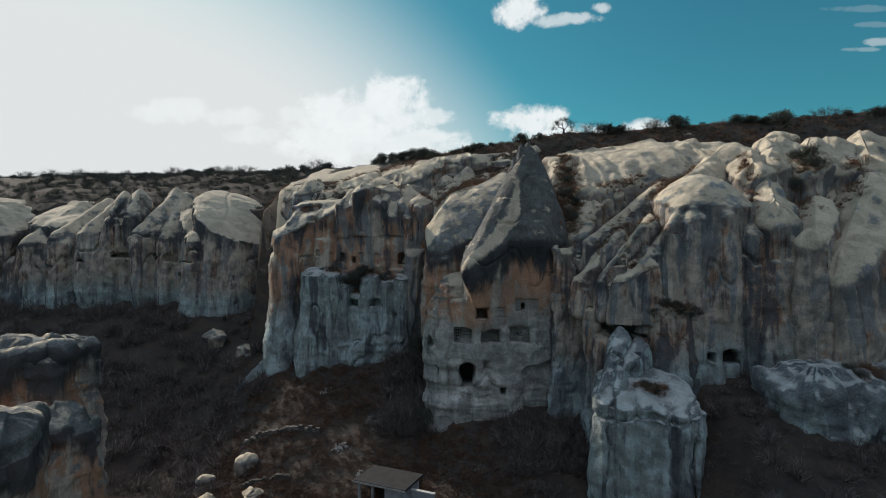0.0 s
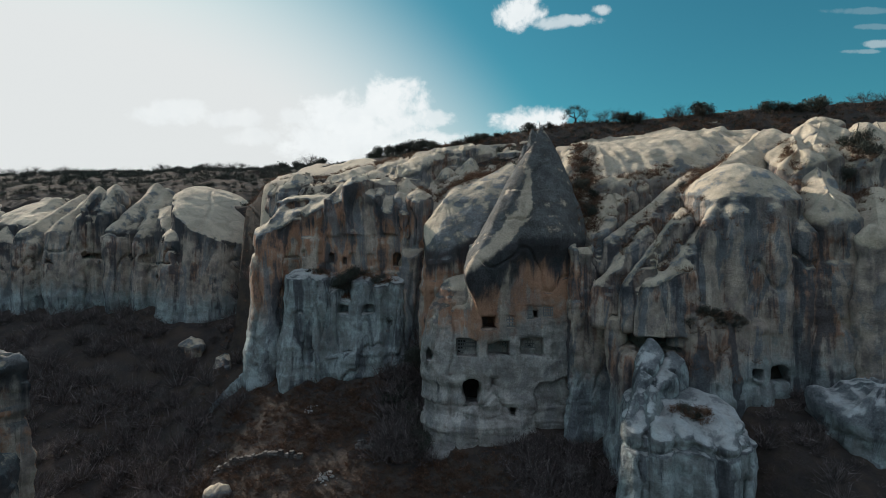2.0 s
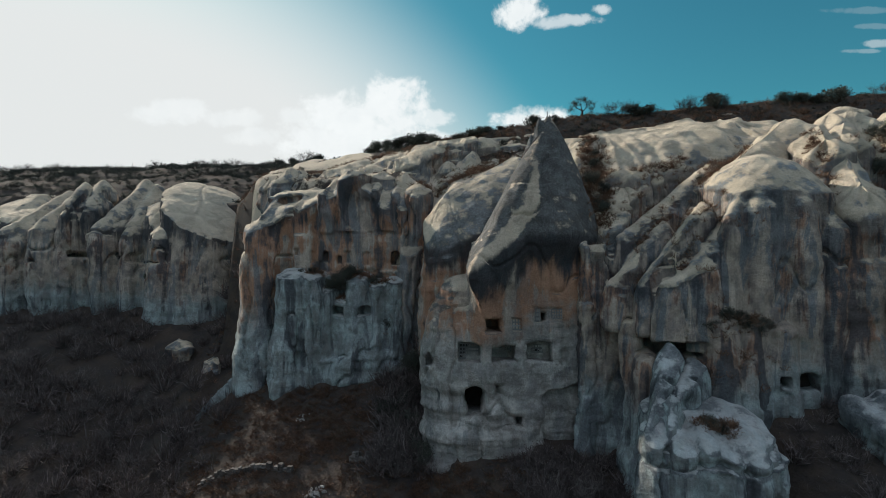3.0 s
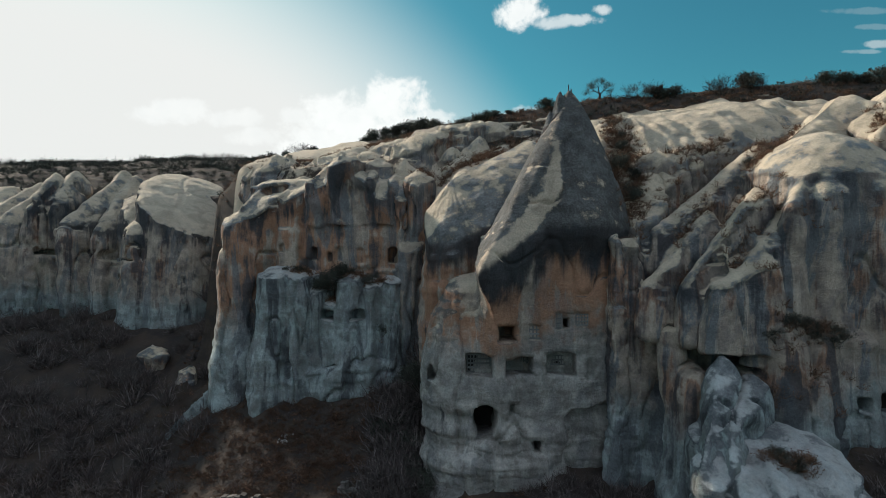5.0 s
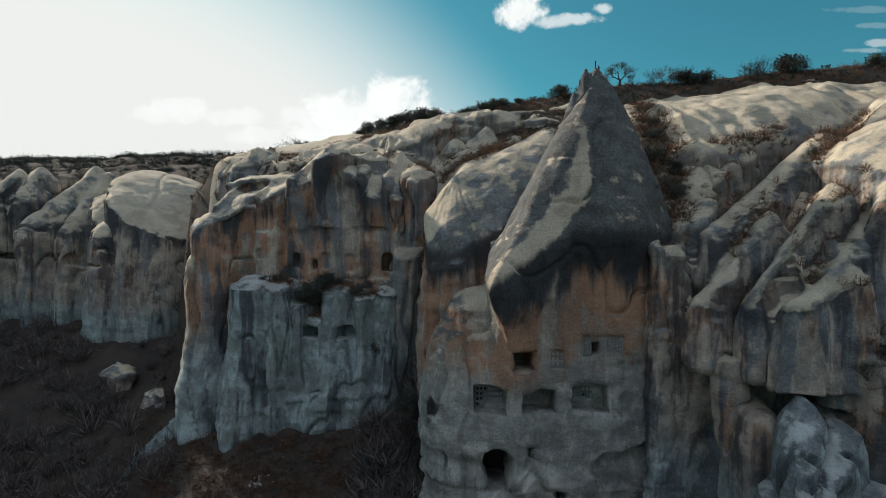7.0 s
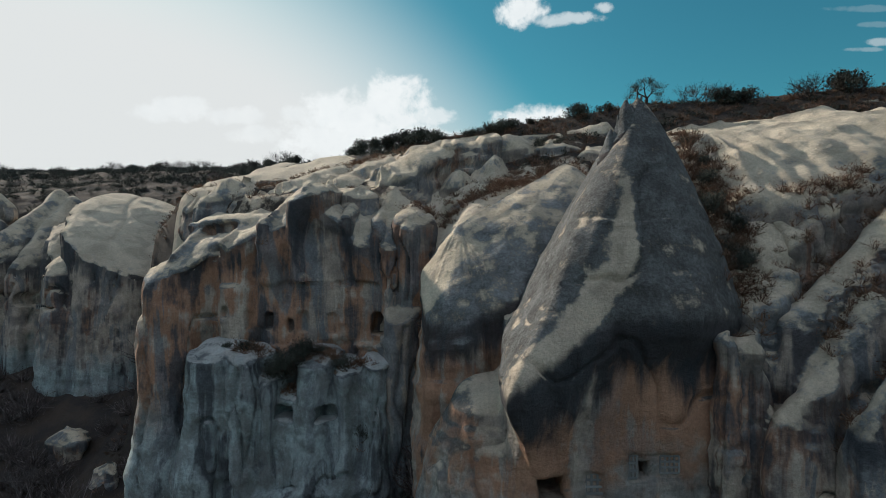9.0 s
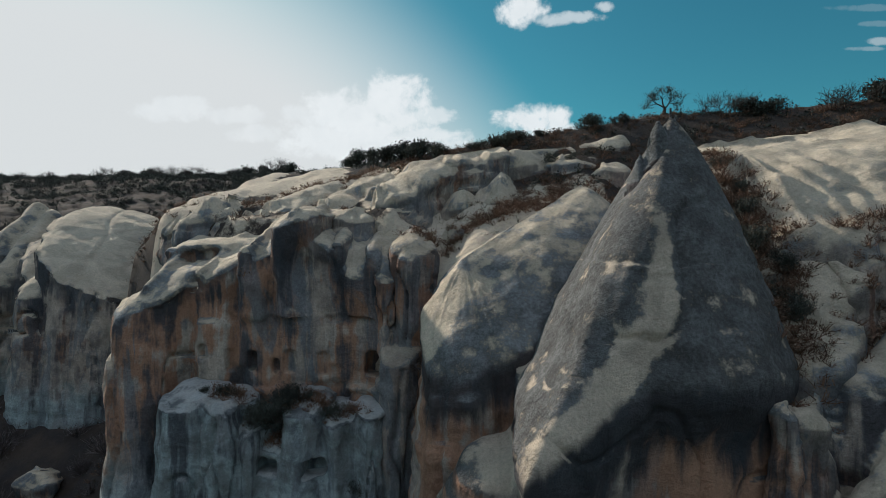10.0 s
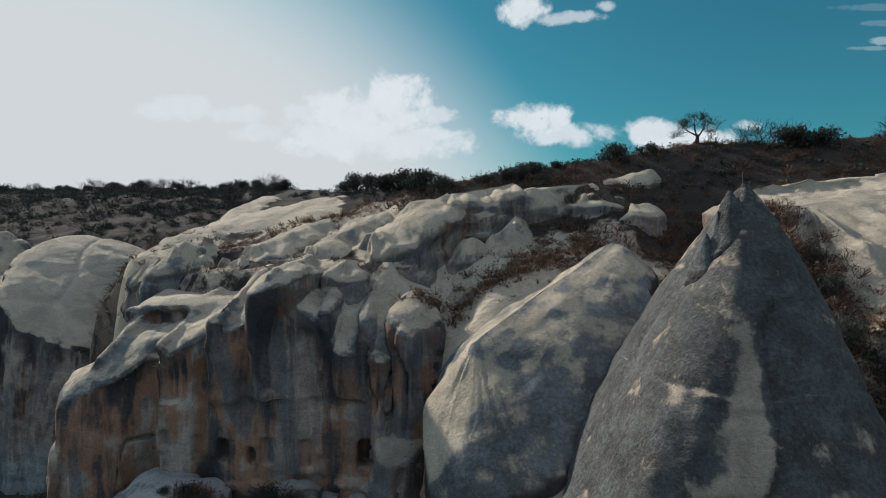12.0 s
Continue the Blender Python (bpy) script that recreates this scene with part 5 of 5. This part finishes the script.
def build_brush():
    rng = np.random.default_rng(5)
    # thick bare brush in the valley: by the far cliff, round the pinnacle and below the cave dwelling
    a = scatter(rng, 900, -105, -30, 50, 122, lambda x, y: (1.0 if y < foot_at(x) - 0.5 else 0.5) * (0.35 if y < 66 else 1.0) * (0.0 if y > foot_at(x) + 6 else 1.0))
    b = scatter(rng, 420, 8, 62, 38, 70, lambda x, y: 1.0 if patch(x, y, 0.12, 4) > -0.35 else 0.3)
    c = scatter(rng, 200, -8, 2.5, 74, 90, lambda x, y: 1.0)
    d = scatter(rng, 170, 7, 21, 64.5, 73.5, lambda x, y: 1.0)
    pts = np.concatenate([a, b, c, d])
    r = rng.uniform(0.8, 1.9, len(pts)) * np.where(pts[:, 0] < -30, 1.25, 0.9)
    r *= np.where((pts[:, 0] > -8) & (pts[:, 0] < 2.5) & (pts[:, 1] > 74), 1.6, 1.0)
    q = [twig_quads(pts, r, r * rng.uniform(0.9, 1.6, len(pts)), 60, rng, 0.034, 0.07, 0.4)]
    # low scrub on the apron and valley floor
    e = scatter(rng, 7500, -60, 62, 30, 92, lambda x, y: (0.75 if patch(x, y, 0.10, 9) > 0.0 else 0.25) if y < foot_at(x) else 0.0)
    r = rng.uniform(0.25, 0.75, len(e))
    q.append(twig_quads(e, r, r * rng.uniform(0.7, 1.3, len(e)), 20, rng, 0.04, 0.06, 0.4))
    me = quads_mesh("brush", np.concatenate(q), M_BRUSH)
    tagged(new("brush", me), "dense dark leafless brush on the valley floor", "brush", kind="stuff")

    # russet brush in the gullies and on the upper slope
    g = scatter(rng, 2600, 14, 80, 66, 104, lambda x, y: 0.8 if foot_at(x) + 1 < y else 0.0)
    h = scatter(rng, 3600, -40, 60, 92, 116, lambda x, y: (0.9 if patch(x, y, 0.11, 3) < 0.05 else 0.12) if y < rim_at(x) + 1 else 0.1)
    clefts = []
    for x0, y0, x1, y1, wide, count in CLEFTS:
        for f in rng.uniform(0, 1, count):
            x, y = x0 + (x1 - x0) * f + rng.normal(0, wide), y0 + (y1 - y0) * f + rng.normal(0, wide)
            clefts.append(tuple(drop_on(x, y)[1]))
    pts = np.concatenate([g, h, np.array(clefts)])
    r = rng.uniform(0.25, 0.75, len(pts))
    me = quads_mesh("gully_brush", twig_quads(pts, r, r * rng.uniform(0.7, 1.2, len(pts)), 20, rng, 0.04, 0.09, 0.5), M_RUSSET)
    tagged(new("gully_brush", me), "russet dry brush in the gullies of the slope", "brush", kind="stuff")

    # dark scrub along the rim and the far plateau
    k = scatter(rng, 3000, -60, 95, 96, 150, lambda x, y: 0.75 if -12 < y - rim_at(x) < 5 else 0.0)
    m = scatter(rng, 2400, -240, -35, 150, 245, lambda x, y: 1.0 if -30 < y - rim_at(x) < 4 else 0.12)
    o = scatter(rng, 1700, -130, -36, 128, 200, lambda x, y: 0.8)
    pts = np.concatenate([k, m, o])
    far = np.where(pts[:, 1] > 150, 1.9, np.where(pts[:, 0] < -36, 1.5, 1.0))
    r = rng.uniform(0.3, 0.8, len(pts)) * far
    me = quads_mesh("rim_scrub", twig_quads(pts, r, r * rng.uniform(0.6, 1.1, len(pts)), 20, rng, 0.045, 0.16, 0.8), M_LEAF)
    tagged(new("rim_scrub", me), "low dark scrub along the plateau rim", "scrub", kind="stuff")

    # russet and brown brush on the apron below the butte and the dwelling
    w = scatter(rng, 6000, -32, 12, 58, 92, lambda x, y: (0.9 if patch(x, y, 0.16, 21) > -0.1 else 0.45) if y < foot_at(x) else 0.0)
    r = rng.uniform(0.3, 0.8, len(w))
    me = quads_mesh("apron_brush", twig_quads(w, r, r * rng.uniform(0.5, 0.9, len(w)), 20, rng, 0.045, 0.09, 0.5), M_RUSSET)
    tagged(new("apron_brush", me), "low russet brush on the slope below the butte", "brush", kind="stuff")

    # dry grass
    f = scatter(rng, 9000, -45, 30, 34, 95, lambda x, y: 0.8 if y < foot_at(x) and patch(x, y, 0.13, 12) > -0.2 else 0.1)
    u = scatter(rng, 3000, -40, 90, 92, 116, lambda x, y: 0.7 if y < rim_at(x) + 3 else 0.1)
    pts = np.concatenate([f, u])
    r = rng.uniform(0.15, 0.42, len(pts))
    me = quads_mesh("dry_grass", twig_quads(pts, r, r * 1.3, 8, rng, 0.045), M_GRASS)
    tagged(new("dry_grass", me), "dry tan grass tufts on the slopes", "grass", kind="stuff")


def limb_mesh(name, limbs, material, sides=5):
    """Tapered tubes (p0, p1, r0, r1) in one mesh."""
    verts, faces = [], []
    for p0, p1, r0, r1 in limbs:
        ax = (p1 - p0).normalized()
        u = ax.orthogonal().normalized()
        v = ax.cross(u)
        k = len(verts)
        for p, r in ((p0, r0), (p1, r1)):
            for i in range(sides):
                a = 2 * math.pi * i / sides
                verts.append(p + (u * math.cos(a) + v * math.sin(a)) * r)
        for i in range(sides):
            j = (i + 1) % sides
            faces.append((k + i, k + j, k + sides + j, k + sides + i))
    me = bpy.data.meshes.new(name)
    me.from_pydata([tuple(v) for v in verts], [], faces)
    me.polygons.foreach_set("use_smooth", [True] * len(faces))
    me.materials.append(material)
    return me


def grow(rnd, p, way, length, r, depth, limbs, tips, spread, lift, keep=0.72, full=False):
    segs = 2 if depth > 1 else 1
    for s in range(segs):
        way = (way + Vector((rnd.gauss(0, 0.22), rnd.gauss(0, 0.22), rnd.gauss(0, 0.12) + lift))).normalized()
        q = p + way * length / segs
        limbs.append((p.copy(), q.copy(), r, r * 0.8))
        p, r = q, r * 0.8
    if depth == 0 or full:
        tips.append(p.copy())
    if depth == 0:
        return
    for _ in range(rnd.choice((2, 2, 3)) if depth > 1 else 3):
        w = (way + Vector((rnd.gauss(0, spread), rnd.gauss(0, spread), rnd.gauss(0, spread * 0.55)))).normalized()
        grow(rnd, p, w, length * rnd.uniform(keep - 0.1, keep + 0.1), r * rnd.uniform(0.55, 0.75), depth - 1, limbs, tips, spread, lift, keep, full)


def part(name, me, parent, label=""):
    ob = new(name, me)
    ob.parent = parent
    return tagged(ob, label)


def tree(name, label, category, seed, stems, length, radius, depth, spread, lift, bark, leaf=0.0, per_tip=0, group=""):
    """A tree or shrub at the origin: a trunk with limbs, and a crown of small leaves or bare twigs at their ends."""
    rnd, rng = random.Random(seed), np.random.default_rng(seed)
    limbs, tips = [], []
    for _ in range(stems):
        lean = 0.10 if stems == 1 else 0.5
        w = Vector((rnd.gauss(0, lean), rnd.gauss(0, lean), 1)).normalized()
        grow(rnd, Vector((rnd.gauss(0, 0.05), rnd.gauss(0, 0.05), -0.4)), w, length, radius, depth, limbs, tips, spread, lift, full=stems > 1)
    ob = tagged(new(name), label, category, group)
    part("trunk", limb_mesh("trunk", limbs, bark, 4 if stems > 1 else 5), ob)
    c = np.array([tuple(t) for t in tips])
    rad = np.full(len(c), length * (0.42 if stems == 1 else 0.62))
    part("crown", quads_mesh("crown", twig_quads(c - np.array((0, 0, length * 0.15)), rad, rad * 1.1, per_tip, rng, 0.022, leaf, 0.9 if leaf else 0, 1.0), M_LEAF if leaf else bark), ob)
    return ob


def place(proto, x, y, s, turn, sink=0.0):
    _, at, _ = drop_on(x, y)
    return copy_thing(proto, pose(x, y, at.z - sink, 0, 0, turn) @ Matrix.Scale(s, 4))


def build_trees():
    rnd = random.Random(3)
    hero = tree("bare_tree", "gnarled nearly bare tree on the skyline rim", "tree", 37, 1, 0.85, 0.17, 4, 0.75, 0.03, M_BARK, 0.04, 9)
    hero.matrix_basis = pose(25.7, 112.6, drop_on(25.7, 112.6)[1].z) @ Matrix.Scale(1.75, 4)
    leafy = [tree("bush", "round dark evergreen bush on the skyline", "bush", 31 + i, 6, 0.5, 0.05, 2, 0.55, 0.22, M_BARK, 0.10, 9, "rim bushes") for i in range(3)]
    bare = [tree("bush", "leafless twiggy bush on the skyline", "bush", 41 + i, 5, 0.7, 0.045, 2, 0.5, 0.05, M_BARK, 0, 8, "rim bushes") for i in range(2)]
    spots = [(-1.8, 112.4, 1.3, 0), (-4.4, 117, 1.6, 0), (-5.6, 118, 1.4, 0), (-7.4, 121, 1.9, 0), (-8.8, 122, 1.6, 0), (-11.5, 128, 1.5, 0), (-14.6, 134, 1.8, 0), (-16.8, 135, 1.3, 0), (4.4, 111.6, 1.0, 0), (6.2, 111.4, 1.15, 0), (7.8, 111.8, 0.95, 0), (2.6, 112, 0.7, 0), (10.2, 112, 0.6, 0),
             (16.6, 111.6, 1.2, 0), (20.2, 111.8, 0.8, 0), (31.4, None, 1.5, 1), (33.6, None, 1.55, 0), (36.0, None, 1.3, 0), (46.2, None, 1.7, 0), (42.6, 105.6, 1.5, 1), (47.2, 105.0, 0.9, 1), (58.5, 104.2, 1.4, 0), (61.0, 104, 1.2, 0), (63.0, 103.4, 1.1, 0),
             (66, 103.2, 1.7, 0), (74.5, 102.6, 1.5, 1), (84, 102.4, 1.3, 0), (87, 102, 1.2, 1), (79, 103, 0.9, 0)]
    for i, (x, y, s, kind) in enumerate(spots):
        pool = bare if kind else leafy
        y = rim_at(x) - 0.8 if y is None else y
        place(pool[i % len(pool)], x, y, 1.55 * s * rnd.uniform(0.9, 1.1), rnd.uniform(0, 360), 0.15)
    for i in range(34):
        x = -190 + 4.6 * i + rnd.uniform(-1.8, 1.8)
        if x < -22:
            pool = bare if rnd.random() < 0.35 else leafy
            place(pool[i % len(pool)], x, rim_at(x) - rnd.uniform(0, 5), rnd.uniform(1.6, 3.4), rnd.uniform(0, 360), 0.3)
    for ob in (*leafy, *bare):
        x = -160 + 7 * rnd.random() * 8
        ob.matrix_basis = pose(x, rim_at(x), drop_on(x, rim_at(x))[1].z - 0.2) @ Matrix.Scale(1.5, 4)
    tall = [tree("bare_tree", "tall leafless grey tree in the valley brush", "tree", 61 + i, 1, 2.2, 0.11, 3, 0.34, 0.12, M_GREYBARK, 0, 6, "valley trees") for i in range(2)]
    for i, (x, y, s) in enumerate([(-50, 88, 1.1), (-55, 93, 1.2), (-46.5, 84, 1.0), (-60, 86, 1.15), (-42, 91, 1.0), (-66, 97, 1.2), (-52, 99, 1.0), (-39.5, 80, 0.85), (-71, 90, 1.2), (-35.5, 72, 0.7), (-28, 78, 0.55), (14.5, 66, 0.7), (28, 53, 0.8), (-62, 104, 1.0), (33, 50, 0.8)]):
        place(tall[i % 2], x, y, s, rnd.uniform(0, 360), 0.3)
    tall[0].matrix_basis = pose(-57, 80, drop_on(-57, 80)[1].z - 0.3) @ Matrix.Scale(1.1, 4)
    tall[1].matrix_basis = pose(-44, 97, drop_on(-44, 97)[1].z - 0.3, 0, 0, 80)
    # shrubs that stand on ledges and in clefts
    dark = [tree("shrub", "dark leafless shrub on a rock ledge", "shrub", 51 + i, 7, 0.55, 0.03, 2, 0.6, 0.02, M_BARK, 0.065, 7, "ledge shrubs") for i in range(2)]
    for i, (x, y, s) in enumerate([(-3.4, 78.0, 2.6), (-2.4, 76.4, 2.2), (-4.4, 80.4, 2.8), (-3.0, 81.0, 2.6), (-5.8, 83.0, 2.8), (-15.6, 89.6, 1.7), (-14.0, 89.4, 2.1), (-13.0, 89.4, 1.8), (-17.0, 89.8, 1.4), (-19.0, 90.0, 1.0), (-9.6, 89.2, 1.4), (-8.2, 89.2, 1.3), (-20.4, 90.2, 0.7), (28.6, 66.8, 1.2), (30.2, 66.6, 1.3), (32.0, 66.8, 1.1), (26.8, 67.0, 1.0),
                                   (23.4, 61.4, 1.0), (24.6, 61.0, 0.8), (47.4, 60.0, 1.0), (46.2, 60.4, 0.9), (52.5, 74.5, 2.0), (50.8, 73.6, 1.7), (53.6, 76.6, 1.9), (49.5, 75.0, 1.5), (51.8, 77.2, 1.6), (18.8, 80.5, 1.5), (19.4, 82.5, 1.6), (19.2, 78.4, 1.3), (20.2, 84.6, 1.1), (20.6, 87.0, 1.0), (20.4, 89.4, 0.9), (19.8, 81.2, 1.2), (10.4, 103.8, 1.2), (12.6, 103.4, 1.0), (31.0, 77.4, 0.9), (33.2, 77.8, 0.9)]):
        place(dark[i % 2], x, y, s, rnd.uniform(0, 360), 0.1)
    for i, ob in enumerate(dark):
        x, y = ((-11.8, 89.6), (29.4, 67.2))[i]
        ob.matrix_basis = pose(x, y, drop_on(x, y)[1].z - 0.1)


build_brush()
build_trees()
# ---------------------------------------------------------------- carved and built things
M_CARVED = plain("carved_plaster", (0.22, 0.22, 0.215), 0.9, 0.25, 3.0)
# near-black that stands for the shade inside the nest holes
M_HOLE_SHADE = plain("nest_hole_shade", (0.035, 0.032, 0.032), 0.95, 0.3, 3.0)
M_STONE = plain("dry_stone", (0.13, 0.12, 0.112), 0.95, 0.45, 2.5)
M_CONCRETE = plain("concrete", (0.30, 0.31, 0.32), 0.9, 0.25, 1.5)
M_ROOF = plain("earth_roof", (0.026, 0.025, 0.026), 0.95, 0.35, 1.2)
M_LIGHTSTONE = plain("light_stone", (0.40, 0.39, 0.37), 0.9, 0.2, 3.0)


def add_box(bm, x0, x1, y0, y1, z0, z1, bevel=0.0):
    vs = [bm.verts.new((x, y, z)) for z in (z0, z1) for y in (y0, y1) for x in (x0, x1)]
    for f in ((0, 2, 3, 1), (4, 5, 7, 6), (0, 1, 5, 4), (2, 6, 7, 3), (0, 4, 6, 2), (1, 3, 7, 5)):
        bm.faces.new([vs[i] for i in f])


def finish(name, bm, material):
    me = bpy.data.meshes.new(name)
    bm.normal_update()
    bm.to_mesh(me)
    bm.free()
    me.materials.append(material)
    return me


def dovecote(x0, x1, z0, z1, nx, nz, lift=0.05, bar=0.35, label="carved dovecote front with rows of small square nest holes"):
    """A carved lattice of nest holes against the rock: uprights, rails and a dark sheet behind as the holes' shade."""
    y = face_at((x0 + x1) / 2, (z0 + z1) / 2) - lift
    cw, ch = (x1 - x0) / nx, (z1 - z0) / nz
    # flat sheet behind the bars; the depth of the holes is only its dark colour
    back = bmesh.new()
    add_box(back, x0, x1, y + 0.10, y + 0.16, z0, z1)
    ob = part("dovecote", finish("dovecote", back, M_HOLE_SHADE), chimney if x0 > -20 else far_ridge, label)
    for i in range(nx + 1):
        bm = bmesh.new()
        cx = x0 + i * cw
        add_box(bm, cx - bar * cw / 2, cx + bar * cw / 2, y, y + 0.11, z0, z1)
        part("upright", finish("upright", bm, M_CARVED), ob)
    for j in range(nz + 1):
        bm = bmesh.new()
        cz = z0 + j * ch
        add_box(bm, x0, x1, y - 0.004, y + 0.106, cz - bar * ch / 2, cz + bar * ch / 2)
        part("rail", finish("rail", bm, M_CARVED), ob)
    return ob


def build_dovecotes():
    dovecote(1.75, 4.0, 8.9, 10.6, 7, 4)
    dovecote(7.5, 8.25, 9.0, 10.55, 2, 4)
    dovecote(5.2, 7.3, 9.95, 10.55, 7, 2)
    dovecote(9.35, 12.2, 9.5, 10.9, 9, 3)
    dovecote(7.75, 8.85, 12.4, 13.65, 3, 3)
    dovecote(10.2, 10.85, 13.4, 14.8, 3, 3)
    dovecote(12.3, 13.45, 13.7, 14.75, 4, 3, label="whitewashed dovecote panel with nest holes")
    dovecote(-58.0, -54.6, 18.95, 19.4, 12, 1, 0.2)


def stone_wall(x0, y0, x1, y1, height, seed):
    """A dry-stone terrace wall of rough blocks."""
    rnd = random.Random(seed)
    a, b = Vector((x0, y0)), Vector((x1, y1))
    along = (b - a).normalized()
    across = Vector((-along.y, along.x))
    bm = bmesh.new()
    s = 0.0
    while s < (b - a).length:
        w = rnd.uniform(0.28, 0.6)
        q = a + along * (s + w / 2)
        _, at, _ = drop_on(q.x, q.y - 0.2)
        z = at.z - 0.3
        top = at.z + height * rnd.uniform(0.25, 0.95)
        while z < top:
            h = rnd.uniform(0.18, 0.36)
            deep = rnd.uniform(0.22, 0.34)
            m = Matrix.Translation((q.x, q.y, z + h / 2)) @ Matrix.Rotation(math.atan2(along.y, along.x) + rnd.gauss(0, 0.08), 4, "Z") @ Matrix.Rotation(rnd.gauss(0, 0.06), 4, "Y") @ Matrix.Diagonal((w * 0.96, deep * 2, h * 0.95, 1))
            made = bmesh.ops.create_cube(bm, size=1.0, matrix=m)
            for v in made["verts"]:
                v.co += Vector((rnd.gauss(0, 0.025), rnd.gauss(0, 0.025), rnd.gauss(0, 0.02)))
            z += h
        s += w
    ob = new("stone_wall", finish("stone_wall", bm, M_STONE))
    return tagged(ob, "low dry-stone terrace wall on the brown slope", "wall", "terrace walls")


def rubble(x, y, r, count, seed, material, label):
    rnd = random.Random(seed)
    bm = bmesh.new()
    for _ in range(count):
        a, d = rnd.uniform(0, 6.28), abs(rnd.gauss(0, 0.5)) * r
        px, py = x + d * math.cos(a), y + 0.6 * d * math.sin(a)
        _, at, _ = drop_on(px, py)
        s = rnd.uniform(0.07, 0.24)
        made = bmesh.ops.create_icosphere(bm, subdivisions=1, radius=s, matrix=Matrix.Translation((px, py, at.z + 0.2 * s)) @ Euler((rnd.uniform(0, 3), rnd.uniform(0, 3), 0)).to_matrix().to_4x4() @ Matrix.Diagonal((1, rnd.uniform(0.6, 1), rnd.uniform(0.4, 0.8), 1)))
        for v in made["verts"]:
            v.co += Vector((rnd.gauss(0, 0.14), rnd.gauss(0, 0.14), rnd.gauss(0, 0.12))) * s
    return tagged(new("rubble", finish("rubble", bm, material)), label, "stones", kind="stuff")


def build_hut():
    """A flat-roofed stone hut at the foot of the terraces."""
    x, y = -6.6, 64.0
    z = land(x, y) - 0.4
    hut = tagged(new("hut"), "small flat-roofed stone hut with an earth-covered roof", "hut")
    turn = pose(x, y, z, 0, 0, -24)
    top = 22 - 0.436 * 64 - z
    w, d, t = 3.1, 2.0, 0.3

    def put(name, boxes, material, label=""):
        bm = bmesh.new()
        for bx in boxes:
            add_box(bm, *bx)
        bm.transform(turn)
        return part(name, finish(name, bm, material), hut, label)

    put("back_wall", [(-w, w, d - t, d, 0, top)], M_CONCRETE)
    put("side_wall", [(w - t, w, -d, d - t, 0, top)], M_CONCRETE, "pale blue-grey plastered wall")
    put("side_wall", [(-w, -w + t, 0.2, d - t, 0, top)], M_STONE)
    put("front_wall", [(0.6, w - t, -d, -d + t, 0, top)], M_CONCRETE, "pale plastered front wall beside an open bay")
    put("post", [(-w, -w + 0.28, -d, -d + 0.28, 0, top)], M_CONCRETE)
    put("post", [(-1.2, -0.95, -d, -d + 0.25, 0, top)], M_CONCRETE)
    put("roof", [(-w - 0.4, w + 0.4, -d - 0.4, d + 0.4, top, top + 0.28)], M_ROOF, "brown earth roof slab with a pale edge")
    put("roof_edge", [(-w - 0.46, w + 0.46, -d - 0.46, -d - 0.40, top + 0.02, top + 0.20), (-w - 0.46, -w - 0.40, -d - 0.4, d + 0.4, top + 0.02, top + 0.20)], M_LIGHTSTONE, "pale roof edging")
    yard = tagged(new("yard_wall"), "pale plastered yard wall beside the hut", "wall")
    bm = bmesh.new()
    add_box(bm, w + 0.5, w + 3.4, -0.9, -0.6, -0.6, top - 0.3)
    bm.transform(turn)
    part("panel", finish("panel", bm, M_CONCRETE), yard)
    bm = bmesh.new()
    add_box(bm, w + 0.45, w + 3.45, -0.96, -0.54, top - 0.3, top - 0.18)
    bm.transform(turn)
    part("coping", finish("coping", bm, M_LIGHTSTONE), yard)


build_dovecotes()
for k, (x0, y0, x1, y1, h) in enumerate([(-29, 76.5, -18, 75.0, 1.0), (-11, 75.5, -5.5, 74.6, 1.0), (-26, 68.5, -20, 68.0, 0.6)]):
    stone_wall(x0, y0, x1, y1, h, 90 + k)
rubble(-14.2, 72.0, 1.6, 60, 5, M_LIGHTSTONE, "heap of pale rubble on the terrace")
rubble(-18.5, 82.0, 1.2, 26, 6, M_LIGHTSTONE, "scatter of pale stones below the bench")
rubble(-10.8, 67.6, 0.8, 20, 7, M_LIGHTSTONE, "pale stones heaped on the hut's back edge")
rubble(2.0, 66.0, 6.0, 70, 8, M_STONE, "stones scattered on the brown slope")
rubble(-28, 60.0, 7.0, 90, 9, M_STONE, "stones scattered on the valley floor")
build_hut()
